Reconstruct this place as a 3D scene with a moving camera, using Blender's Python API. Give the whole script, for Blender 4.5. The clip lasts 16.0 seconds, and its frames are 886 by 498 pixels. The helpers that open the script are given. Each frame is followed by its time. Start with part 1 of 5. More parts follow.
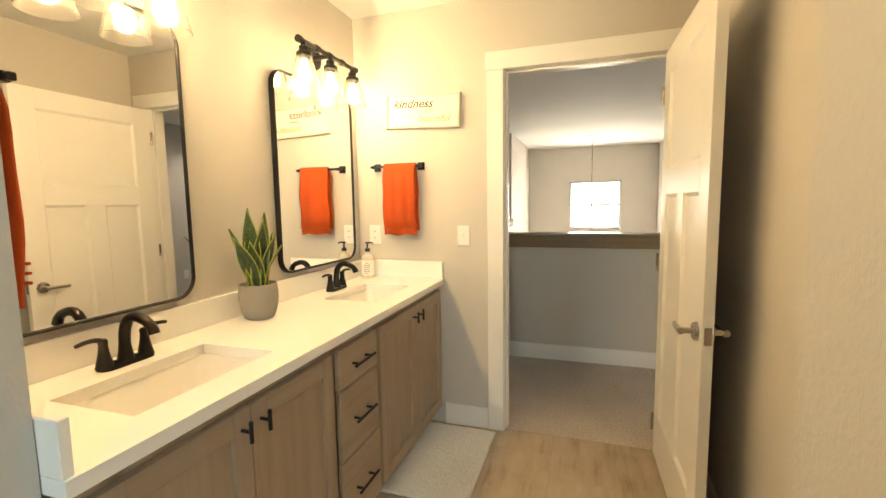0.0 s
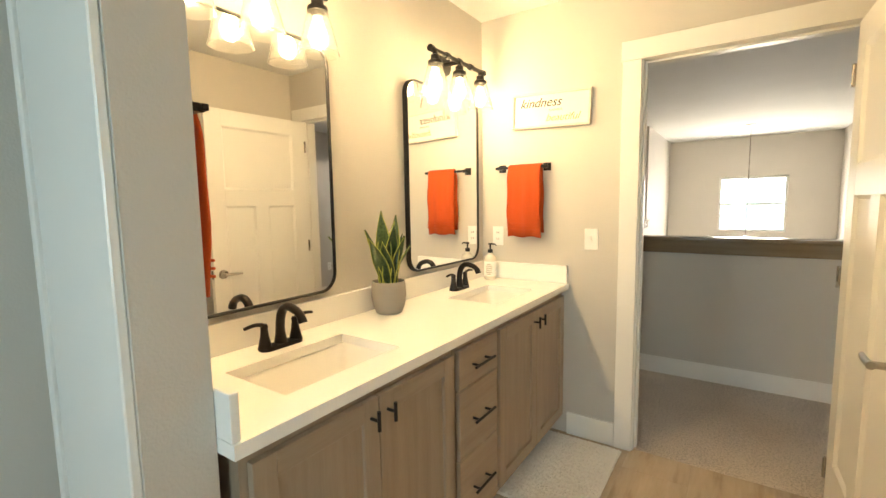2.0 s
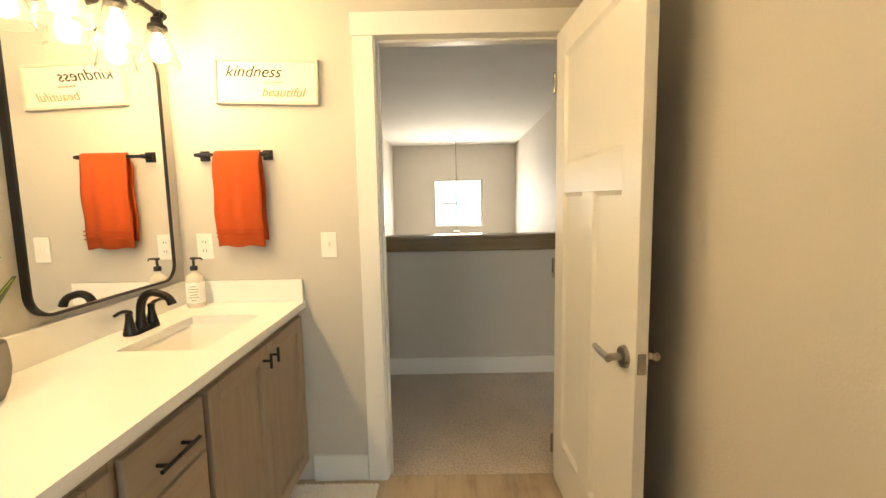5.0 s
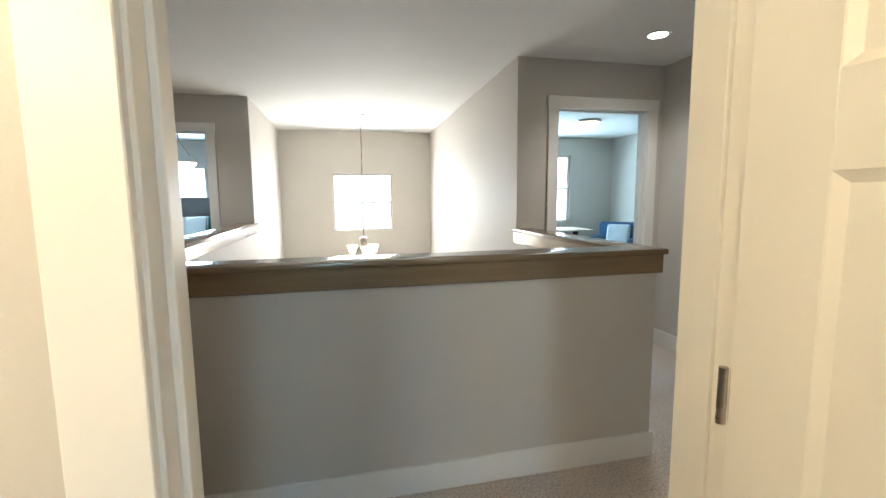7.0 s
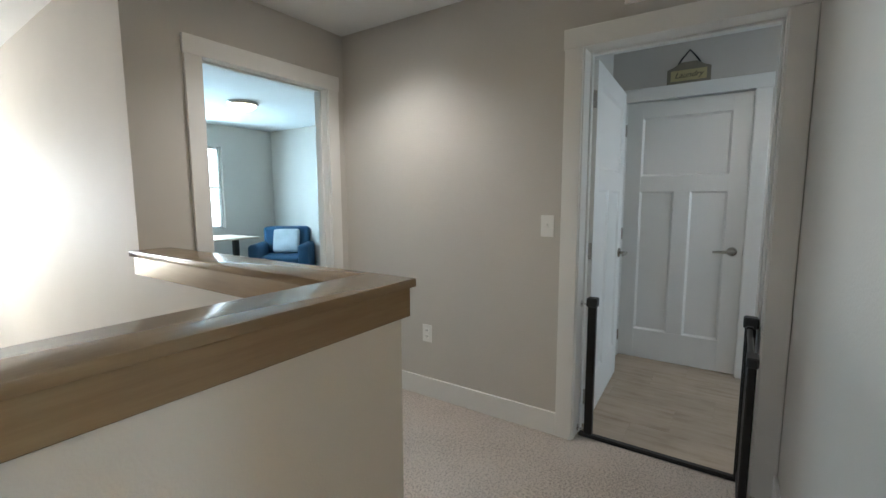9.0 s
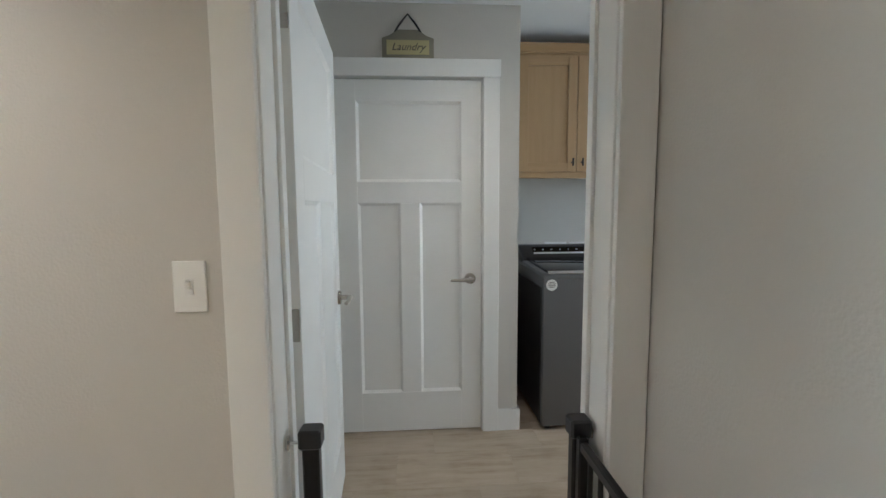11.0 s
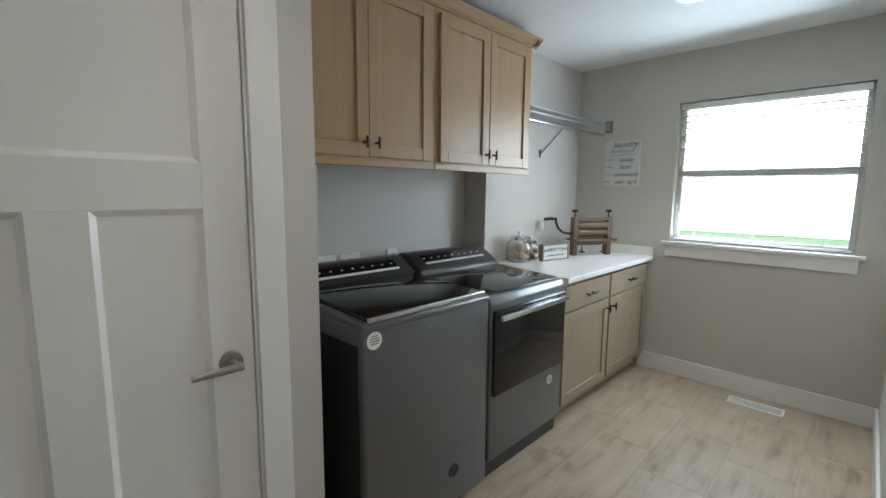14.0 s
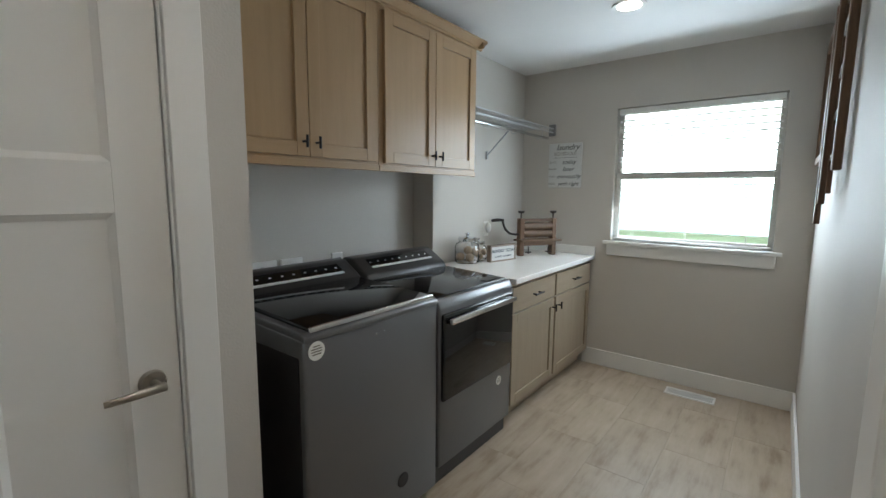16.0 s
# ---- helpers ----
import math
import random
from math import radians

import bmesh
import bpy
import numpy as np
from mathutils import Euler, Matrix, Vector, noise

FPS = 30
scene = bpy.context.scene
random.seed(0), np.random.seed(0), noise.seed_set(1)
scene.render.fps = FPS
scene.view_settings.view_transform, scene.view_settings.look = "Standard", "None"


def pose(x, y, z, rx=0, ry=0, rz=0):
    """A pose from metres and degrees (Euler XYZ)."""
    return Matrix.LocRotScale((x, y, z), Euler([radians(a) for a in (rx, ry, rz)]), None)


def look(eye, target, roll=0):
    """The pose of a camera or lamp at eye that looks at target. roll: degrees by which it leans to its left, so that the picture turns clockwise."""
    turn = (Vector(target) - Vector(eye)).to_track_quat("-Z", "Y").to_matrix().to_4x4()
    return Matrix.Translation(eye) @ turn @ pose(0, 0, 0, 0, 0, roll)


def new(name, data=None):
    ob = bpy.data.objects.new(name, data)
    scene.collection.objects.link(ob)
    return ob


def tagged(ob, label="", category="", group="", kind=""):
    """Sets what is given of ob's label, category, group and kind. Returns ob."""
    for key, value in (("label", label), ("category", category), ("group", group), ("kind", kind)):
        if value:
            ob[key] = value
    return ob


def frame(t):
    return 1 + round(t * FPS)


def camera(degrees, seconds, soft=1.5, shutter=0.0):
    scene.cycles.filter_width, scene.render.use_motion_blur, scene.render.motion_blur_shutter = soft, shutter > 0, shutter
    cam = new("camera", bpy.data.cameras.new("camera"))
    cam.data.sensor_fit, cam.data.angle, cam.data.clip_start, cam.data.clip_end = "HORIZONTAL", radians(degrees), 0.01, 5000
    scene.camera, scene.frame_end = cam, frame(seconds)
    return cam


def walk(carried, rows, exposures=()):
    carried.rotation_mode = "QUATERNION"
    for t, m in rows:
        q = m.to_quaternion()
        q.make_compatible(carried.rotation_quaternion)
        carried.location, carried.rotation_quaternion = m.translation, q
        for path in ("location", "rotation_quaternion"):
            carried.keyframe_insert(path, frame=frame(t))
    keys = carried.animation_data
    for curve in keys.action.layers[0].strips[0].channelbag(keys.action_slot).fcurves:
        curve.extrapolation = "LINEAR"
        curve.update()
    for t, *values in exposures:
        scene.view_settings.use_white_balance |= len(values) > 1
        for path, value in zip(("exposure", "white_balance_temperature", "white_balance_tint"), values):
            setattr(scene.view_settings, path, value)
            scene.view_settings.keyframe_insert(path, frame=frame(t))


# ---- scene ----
cam = camera(90.6, 16.0)
PATH = [
    (0, (0.45, -2.44, 1.327), (-0.171, -0.55, 1.123), -0.9),
    (0.5, (0.447, -2.436, 1.329), (-0.355, -0.615, 1.128), -0.9),
    (1, (0.443, -2.442, 1.337), (-0.506, -0.693, 1.133), -0.9),
    (1.5, (0.439, -2.441, 1.339), (-0.614, -0.752, 1.138), -0.9),
    (2, (0.444, -2.433, 1.347), (-0.673, -0.786, 1.143), -0.9),
    (2.5, (0.432, -2.43, 1.345), (-0.706, -0.799, 1.141), -0.8),
    (3, (0.41, -2.405, 1.352), (-0.732, -0.776, 1.143), -0.8),
    (3.5, (0.35, -2.363, 1.353), (-0.648, -0.643, 1.141), -0.8),
    (4, (0.307, -2.291, 1.345), (-0.342, -0.411, 1.13), -0.9),
    (4.5, (0.299, -2.194, 1.33), (0.006, -0.228, 1.113), -1.0),
    (5, (0.301, -1.99, 1.337), (0.294, -0.002, 1.114), -1.1),
    (5.2, (0.286, -1.892, 1.33), (0.354, 0.094, 1.106), -1.1),
    (7.5, (0.228, -0.196, 1.326), (0.865, 1.686, 1.092), -0.2),
    (8, (0.361, 0.085, 1.308), (1.299, 1.838, 1.083), 0.0),
    (8.5, (0.482, 0.304, 1.321), (1.809, 1.783, 1.090), -0.1),
    (9, (0.719, 0.444, 1.318), (2.363, 1.558, 1.083), -0.2),
    (9.5, (1.010, 0.519, 1.329), (2.836, 1.303, 1.098), -0.3),
    (10, (1.345, 0.624, 1.344), (3.277, 1.085, 1.110), -0.4),
    (10.2, (1.453, 0.639, 1.335), (3.408, 0.997, 1.113), -0.4),
    (12.3, (2.817, 1.06, 1.36), (4.595, 0.176, 1.125), 0.0),
    (12.5, (2.897, 1.046, 1.377), (4.633, 0.084, 1.13), 0.1),
    (13, (3.061, 1.022, 1.388), (4.655, -0.158, 1.132), 0.3),
    (13.5, (3.146, 0.971, 1.4), (4.62, -0.356, 1.14), 0.5),
    (14, (3.21, 0.915, 1.406), (4.596, -0.503, 1.146), 0.5),
    (14.5, (3.248, 0.855, 1.408), (4.562, -0.631, 1.148), 0.5),
    (15, (3.28, 0.812, 1.401), (4.539, -0.721, 1.143), 0.5),
    (15.5, (3.283, 0.809, 1.399), (4.508, -0.751, 1.143), 0.5),
    (16, (3.227, 0.873, 1.409), (4.443, -0.695, 1.156), 0.5),
]
EXPOSURES = [(0, 0.30, 7250, 10), (2.2, 0.38, 6850, 9), (4, 0.28, 7250, 10), (5.2, 0.27, 7100, 10), (7.3, 0.58, 5700, 8), (9, 0.62, 5700, 8), (9.5, 0.84, 5700, 8), (10.2, 0.97, 6050, 10), (12.3, 1.08, 5750, 10), (14, 0.76, 6200, 10), (16, 0.50, 6350, 11)]
walk(cam, [(t, look(eye, target, roll)) for t, eye, target, roll in PATH], EXPOSURES)

# ---- world and light ----
SKY = 0.12
scene.world = bpy.data.worlds.new("world")
scene.world.use_nodes = True
_n = scene.world.node_tree
_bg = _n.nodes["Background"]
_sky = _n.nodes.new("ShaderNodeTexSky")
_sky.sky_type, _sky.sun_disc = "NISHITA", False
_sky.sun_elevation, _sky.sun_rotation = radians(48), radians(200)
_n.links.new(_sky.outputs[0], _bg.inputs[0])
_bg.inputs[1].default_value = SKY


# where the part of the house that is being built has its origin
BATH, REST = Matrix(), Matrix.Translation((0.10, -0.05, 0))
ORIGIN = BATH


def lamp(name, kind, energy, color, m, **k):
    d = bpy.data.lights.new(name, kind)
    d.energy, d.color = energy, color
    for key, v in k.items():
        if key == "size":
            d.size = v
        elif key == "size_y":
            d.shape = "RECTANGLE"
            d.size_y = v
        elif key == "radius":
            d.shadow_soft_size = v
        elif key == "angle":
            d.angle = v
        elif key == "spot":
            d.spot_size = v
            d.spot_blend = 0.8
    ob = new(name, d)
    ob.matrix_world = ORIGIN @ m
    return ob


# ---- materials ----
def nodes_of(name):
    m = bpy.data.materials.new(name)
    m.use_nodes = True
    return m, m.node_tree, m.node_tree.nodes["Principled BSDF"]


def coords(nt, scale=(1, 1, 1), source="Object"):
    tc = nt.nodes.new("ShaderNodeTexCoord")
    mp = nt.nodes.new("ShaderNodeMapping")
    mp.inputs["Scale"].default_value = scale
    nt.links.new(tc.outputs[source], mp.inputs[0])
    return mp.outputs[0]


def noise_node(nt, vec, scale, detail=3.0, rough=0.5):
    n = nt.nodes.new("ShaderNodeTexNoise")
    n.inputs["Scale"].default_value, n.inputs["Detail"].default_value, n.inputs["Roughness"].default_value = scale, detail, rough
    nt.links.new(vec, n.inputs["Vector"])
    return n.outputs["Fac"]


def ramp(nt, fac, stops):
    r = nt.nodes.new("ShaderNodeValToRGB")
    el = r.color_ramp.elements
    while len(el) < len(stops):
        el.new(0.5)
    for e, (p, c) in zip(el, stops):
        e.position, e.color = p, (*c, 1)
    nt.links.new(fac, r.inputs[0])
    return r.outputs[0]


def bump(nt, bsdf, height, strength, distance):
    b = nt.nodes.new("ShaderNodeBump")
    b.inputs["Strength"].default_value, b.inputs["Distance"].default_value = strength, distance
    nt.links.new(height, b.inputs["Height"])
    nt.links.new(b.outputs[0], bsdf.inputs["Normal"])


def shade(c, k):
    return tuple(min(1.0, v * k) for v in c)


def paint(name, color, rough=0.6, relief=0.15, grain=90.0, spread=0.05, metal=0.0, gloss_var=0.08):
    """Paint, plastic, metal or stone: a base colour with slight mottling, fine relief and uneven gloss."""
    m, nt, b = nodes_of(name)
    v = coords(nt)
    big = noise_node(nt, v, 2.3, 4)
    nt.links.new(ramp(nt, big, [(0.3, shade(color, 1 - spread)), (0.7, shade(color, 1 + spread))]), b.inputs["Base Color"])
    fine = noise_node(nt, v, grain, 3)
    mr = nt.nodes.new("ShaderNodeMapRange")
    mr.inputs["To Min"].default_value, mr.inputs["To Max"].default_value = max(0.02, rough - gloss_var * 0.5), min(1, rough + gloss_var * 0.5)
    nt.links.new(noise_node(nt, v, 9.0, 4), mr.inputs[0])
    nt.links.new(mr.outputs[0], b.inputs["Roughness"])
    b.inputs["Metallic"].default_value = metal
    if relief:
        bump(nt, b, fine, relief, 0.002)
    return m


def wood(name, light, dark, along, rough=0.42, scale=1.0, relief=0.08):
    """Wood with its grain along an axis, 0 to 2."""
    m, nt, b = nodes_of(name)
    s = [11.0 * scale] * 3
    s[along] = 0.7 * scale
    v = coords(nt, s)
    g = noise_node(nt, v, 2.2, 7, 0.62)
    fine = noise_node(nt, coords(nt, [x * 7 for x in s]), 3.0, 3)
    mx = nt.nodes.new("ShaderNodeMath")
    mx.operation = "MULTIPLY_ADD"
    nt.links.new(fine, mx.inputs[0])
    mx.inputs[1].default_value = 0.35
    nt.links.new(g, mx.inputs[2])
    nt.links.new(ramp(nt, mx.outputs[0], [(0.42, dark), (0.62, tuple((a + c) / 2 for a, c in zip(light, dark))), (0.85, light)]), b.inputs["Base Color"])
    b.inputs["Roughness"].default_value = rough
    bump(nt, b, mx.outputs[0], relief, 0.002)
    return m


def emitter(name, color, strength):
    m, nt, b = nodes_of(name)
    b.inputs["Base Color"].default_value = (*color, 1)
    b.inputs["Emission Color"].default_value = (*color, 1)
    b.inputs["Emission Strength"].default_value = strength
    return m


def glass(name, color=(1, 1, 1), rough=0.0):
    m, nt, b = nodes_of(name)
    b.inputs["Base Color"].default_value = (*color, 1)
    b.inputs["Roughness"].default_value, b.inputs["Transmission Weight"].default_value, b.inputs["IOR"].default_value = rough, 1.0, 1.45
    return m


def carpet_mat():
    m, nt, b = nodes_of("carpet_pile")
    v = coords(nt)
    f = noise_node(nt, v, 160, 3)
    mid = noise_node(nt, v, 85, 4)
    big = noise_node(nt, v, 3.0, 3)
    mx = nt.nodes.new("ShaderNodeMath")
    mx.operation = "MULTIPLY_ADD"
    nt.links.new(mid, mx.inputs[0])
    mx.inputs[1].default_value = 0.8
    nt.links.new(f, mx.inputs[2])
    m2 = nt.nodes.new("ShaderNodeMath")
    m2.operation = "MULTIPLY_ADD"
    nt.links.new(big, m2.inputs[0])
    m2.inputs[1].default_value = 0.25
    nt.links.new(mx.outputs[0], m2.inputs[2])
    nt.links.new(ramp(nt, m2.outputs[0], [(0.68, (0.29, 0.24, 0.19)), (0.98, (0.50, 0.425, 0.355)), (1.3, (0.67, 0.58, 0.50))]), b.inputs["Base Color"])
    b.inputs["Roughness"].default_value = 0.95
    b.inputs["Sheen Weight"].default_value = 0.2
    bump(nt, b, mx.outputs[0], 0.9, 0.012)
    return m


def tile_mat():
    """Porcelain plank with wood-like streaks along its length (y), tone by piece."""
    m, nt, b = nodes_of("tile_porcelain")
    info = nt.nodes.new("ShaderNodeObjectInfo")
    tc = nt.nodes.new("ShaderNodeTexCoord")
    add = nt.nodes.new("ShaderNodeVectorMath")
    add.operation = "MULTIPLY_ADD"
    comb = nt.nodes.new("ShaderNodeCombineXYZ")
    for i in range(3):
        nt.links.new(info.outputs["Random"], comb.inputs[i])
    nt.links.new(comb.outputs[0], add.inputs[0])
    add.inputs[1].default_value = (17.0, 31.0, 5.0)
    nt.links.new(tc.outputs["Object"], add.inputs[2])
    mp = nt.nodes.new("ShaderNodeMapping")
    mp.inputs["Scale"].default_value = (16, 2.2, 8)
    nt.links.new(add.outputs[0], mp.inputs[0])
    g = noise_node(nt, mp.outputs[0], 1.1, 6, 0.65)
    cloud = noise_node(nt, add.outputs[0], 5.0, 4)
    mx = nt.nodes.new("ShaderNodeMath")
    mx.operation = "MULTIPLY_ADD"
    nt.links.new(cloud, mx.inputs[0])
    mx.inputs[1].default_value = 0.5
    nt.links.new(g, mx.inputs[2])
    col = ramp(nt, mx.outputs[0], [(0.5, (0.28, 0.205, 0.135)), (0.72, (0.41, 0.325, 0.235)), (0.95, (0.47, 0.38, 0.29))])
    hsv = nt.nodes.new("ShaderNodeHueSaturation")
    nt.links.new(col, hsv.inputs["Color"])
    mr = nt.nodes.new("ShaderNodeMapRange")
    mr.inputs["To Min"].default_value, mr.inputs["To Max"].default_value = 0.97, 1.03
    nt.links.new(info.outputs["Random"], mr.inputs[0])
    nt.links.new(mr.outputs[0], hsv.inputs["Value"])
    nt.links.new(hsv.outputs[0], b.inputs["Base Color"])
    b.inputs["Roughness"].default_value = 0.42
    bump(nt, b, g, 0.06, 0.002)
    return m


WALL = paint("wall_paint", (0.555, 0.522, 0.475), 0.62, 0.5, 140, 0.02)
CEIL = paint("ceiling_paint", (0.78, 0.78, 0.77), 0.8, 0.5, 110, 0.02)
WHITE = paint("trim_paint", (0.78, 0.765, 0.735), 0.32, 0.0, 60, 0.015)
DOORW = paint("door_paint", (0.79, 0.775, 0.745), 0.3, 0.0, 160, 0.015)
QUARTZ = paint("quartz", (0.86, 0.845, 0.81), 0.16, 0.0, 300, 0.02)
CERAMIC = paint("ceramic", (0.78, 0.76, 0.72), 0.08, 0.0, 60, 0.01)
BLACK = paint("black_metal", (0.012, 0.011, 0.011), 0.38, 0.1, 200, 0.2, 0.3)
BRONZE = paint("oiled_bronze", (0.022, 0.018, 0.016), 0.3, 0.05, 150, 0.25, 0.7)
NICKEL = paint("brushed_nickel", (0.45, 0.415, 0.37), 0.27, 0.1, 250, 0.04, 1.0)
STEEL = paint("bright_steel", (0.7, 0.7, 0.71), 0.16, 0.0, 250, 0.03, 1.0)
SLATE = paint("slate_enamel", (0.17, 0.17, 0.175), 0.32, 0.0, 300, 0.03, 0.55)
SLATE_DARK = paint("dark_slate", (0.04, 0.037, 0.037), 0.35, 0.0, 200, 0.05, 0.2)
GLOSSBLACK = paint("black_glass", (0.006, 0.006, 0.007), 0.05, 0.0, 60, 0.1, 0.0, 0.02)
BLACKPL = paint("black_plastic", (0.02, 0.02, 0.022), 0.45, 0.1, 200, 0.1)
PLASTIC = paint("white_plastic", (0.8, 0.79, 0.76), 0.35, 0.0, 60, 0.01)
VANITY = wood("vanity_wood", (0.37, 0.285, 0.205), (0.285, 0.21, 0.148), 2, 0.42)
VANITY_H = wood("vanity_wood_across", (0.37, 0.285, 0.205), (0.285, 0.21, 0.148), 1, 0.42)
MAPLE = wood("maple", (0.42, 0.272, 0.142), (0.365, 0.23, 0.115), 2, 0.36)
MAPLE_H = wood("maple_across", (0.42, 0.272, 0.142), (0.365, 0.23, 0.115), 1, 0.36)
CAPWOOD_X = wood("rail_wood_x", (0.235, 0.165, 0.092), (0.185, 0.125, 0.068), 0, 0.22)
CAPWOOD_Y = wood("rail_wood_y", (0.235, 0.165, 0.092), (0.185, 0.125, 0.068), 1, 0.22)
OLDWOOD = wood("old_wood", (0.20, 0.11, 0.06), (0.075, 0.04, 0.022), 2, 0.55, 2.0, 0.3)
OLDWOOD_H = wood("old_wood_across", (0.17, 0.10, 0.055), (0.075, 0.04, 0.022), 0, 0.55, 2.0, 0.3)
CARPET = carpet_mat()
TILE = tile_mat()
GROUT = paint("grout", (0.37, 0.30, 0.225), 0.9, 0.4, 200, 0.06)
MIRROR = paint("mirror_silver", (0.92, 0.92, 0.91), 0.01, 0.0, 60, 0.0, 1.0, 0.0)
MIRROR.node_tree.nodes["Principled BSDF"].inputs["Roughness"].default_value = 0.0
for _l in list(MIRROR.node_tree.links):
    if _l.to_socket.name == "Roughness":
        MIRROR.node_tree.links.remove(_l)
GLASS = glass("clear_glass")
SHADE = glass("seeded_shade_glass", (1, 0.98, 0.94), 0.22)
PANE = glass("window_glass", (0.97, 1, 0.99))
BULB = emitter("bulb_glow", (1.0, 0.74, 0.40), 60.0)
LED = emitter("downlight_glow", (1.0, 0.93, 0.82), 14.0)


# ---- mesh helpers ----
def box(bm, x0, x1, y0, y1, z0, z1, bevel=0.0, seg=1):
    r = bmesh.ops.create_cube(bm, size=1.0, matrix=Matrix.Translation(((x0 + x1) / 2, (y0 + y1) / 2, (z0 + z1) / 2)) @ Matrix.Diagonal((abs(x1 - x0), abs(y1 - y0), abs(z1 - z0), 1)))
    if bevel:
        ed = list({e for v in r["verts"] for e in v.link_edges})
        bmesh.ops.bevel(bm, geom=ed, offset=bevel, segments=seg, affect="EDGES", profile=0.5)
    return bm


def boxes(*dims, bevel=0.0, seg=1):
    bm = bmesh.new()
    for d in dims:
        box(bm, *d, bevel=bevel, seg=seg)
    return bm


def cyl(bm, p0, p1, r0, r1=None, n=20, caps=True):
    p0, p1 = Vector(p0), Vector(p1)
    d = p1 - p0
    m = Matrix.Translation((p0 + p1) / 2) @ d.to_track_quat("Z", "Y").to_matrix().to_4x4()
    bmesh.ops.create_cone(bm, cap_ends=caps, segments=n, radius1=r0, radius2=r0 if r1 is None else r1, depth=d.length, matrix=m)
    return bm


def lathe(bm, profile, at=(0, 0, 0), n=32, m=None):
    """Turns (radius, height) pairs about the vertical at a place."""
    rings = []
    for r, z in profile:
        ring = []
        for i in range(n):
            a = 2 * math.pi * i / n
            p = Vector((r * math.cos(a), r * math.sin(a), z))
            if m is not None:
                p = m @ p
            ring.append(bm.verts.new(p + Vector(at)))
        rings.append(ring)
    for a, b in zip(rings, rings[1:]):
        for i in range(n):
            bm.faces.new((a[i], a[(i + 1) % n], b[(i + 1) % n], b[i]))
    for ring, (r, z), flip in ((rings[0], profile[0], True), (rings[-1], profile[-1], False)):
        if r > 1e-6:
            bm.faces.new(ring[::-1] if flip else ring)
    return bm


def tube(bm, pts, radii, n=12):
    """A round tube through points, with a radius at each."""
    pts = [Vector(p) for p in pts]
    if not isinstance(radii, (list, tuple)):
        radii = [radii] * len(pts)
    rings, side = [], None
    for i, p in enumerate(pts):
        d = (pts[min(i + 1, len(pts) - 1)] - pts[max(i - 1, 0)]).normalized()
        if side is None:
            side = d.orthogonal().normalized()
        side = (side - d * side.dot(d)).normalized()
        up = d.cross(side)
        rings.append([bm.verts.new(p + (side * math.cos(2 * math.pi * k / n) + up * math.sin(2 * math.pi * k / n)) * radii[i]) for k in range(n)])
    for a, b in zip(rings, rings[1:]):
        for i in range(n):
            bm.faces.new((a[i], a[(i + 1) % n], b[(i + 1) % n], b[i]))
    bm.faces.new(rings[0][::-1])
    bm.faces.new(rings[-1])
    return bm


def arc(p0, p1, p2, n=8):
    """Points of a smooth bend from p0 over p1 to p2."""
    p0, p1, p2 = Vector(p0), Vector(p1), Vector(p2)
    return [p0 * (1 - t) ** 2 + p1 * 2 * t * (1 - t) + p2 * t * t for t in (i / n for i in range(n + 1))]


def mesh_object(name, bm, material, smooth=False):
    bmesh.ops.recalc_face_normals(bm, faces=bm.faces)
    me = bpy.data.meshes.new(name)
    bm.to_mesh(me)
    bm.free()
    for mt in (material if isinstance(material, (list, tuple)) else [material]):
        me.materials.append(mt)
    if smooth:
        me.shade_smooth()
        me.set_sharp_from_angle(angle=radians(38))
    ob = new(name, me)
    ob.matrix_world = ORIGIN.copy()
    return ob


def part(name, bm, material, parent, label="", smooth=False):
    ob = mesh_object(name, bm, material, smooth)
    ob.matrix_world = Matrix()
    ob.parent = parent
    if label:
        ob["label"] = label
    return ob


def thing(name, label, category, at=(0, 0, 0), turn=0, group="", kind=""):
    ob = new(name)
    ob.empty_display_size = 0.1
    ob.matrix_world = ORIGIN @ pose(*at, 0, 0, turn)
    return tagged(ob, label, category, group, kind)


def struct(name, bm, material, label, category="wall"):
    return tagged(mesh_object(name, bm, material), label, category, "", "structure")


def wall_x(name, x0, x1, y0, y1, z0, z1, holes=(), label="greige painted drywall wall", material=None):
    """A wall that runs along y, from x0 to x1 thick; holes (y0, y1, z0, z1) go through it."""
    bm = bmesh.new()
    cuts = sorted(holes)
    y = y0
    for a, b, c, d in cuts:
        if a > y:
            box(bm, x0, x1, y, a, z0, z1)
        if c > z0:
            box(bm, x0, x1, a, b, z0, c)
        if d < z1:
            box(bm, x0, x1, a, b, d, z1)
        y = b
    if y < y1:
        box(bm, x0, x1, y, y1, z0, z1)
    return struct(name, bm, material or WALL, label)


def wall_y(name, y0, y1, x0, x1, z0, z1, holes=(), label="greige painted drywall wall", material=None):
    bm = bmesh.new()
    x = x0
    for a, b, c, d in sorted(holes):
        if a > x:
            box(bm, x, a, y0, y1, z0, z1)
        if c > z0:
            box(bm, a, b, y0, y1, z0, c)
        if d < z1:
            box(bm, a, b, y0, y1, d, z1)
        x = b
    if x < x1:
        box(bm, x, x1, y0, y1, z0, z1)
    return struct(name, bm, material or WALL, label)


# ---- light ----
WARM = (1.0, 0.74, 0.39)
DAY = (0.73, 0.89, 1.0)
lamp("sun", "SUN", 2.5, (1.0, 0.95, 0.88), pose(0, 0, 10, 0, 35, 0), angle=radians(0.5))
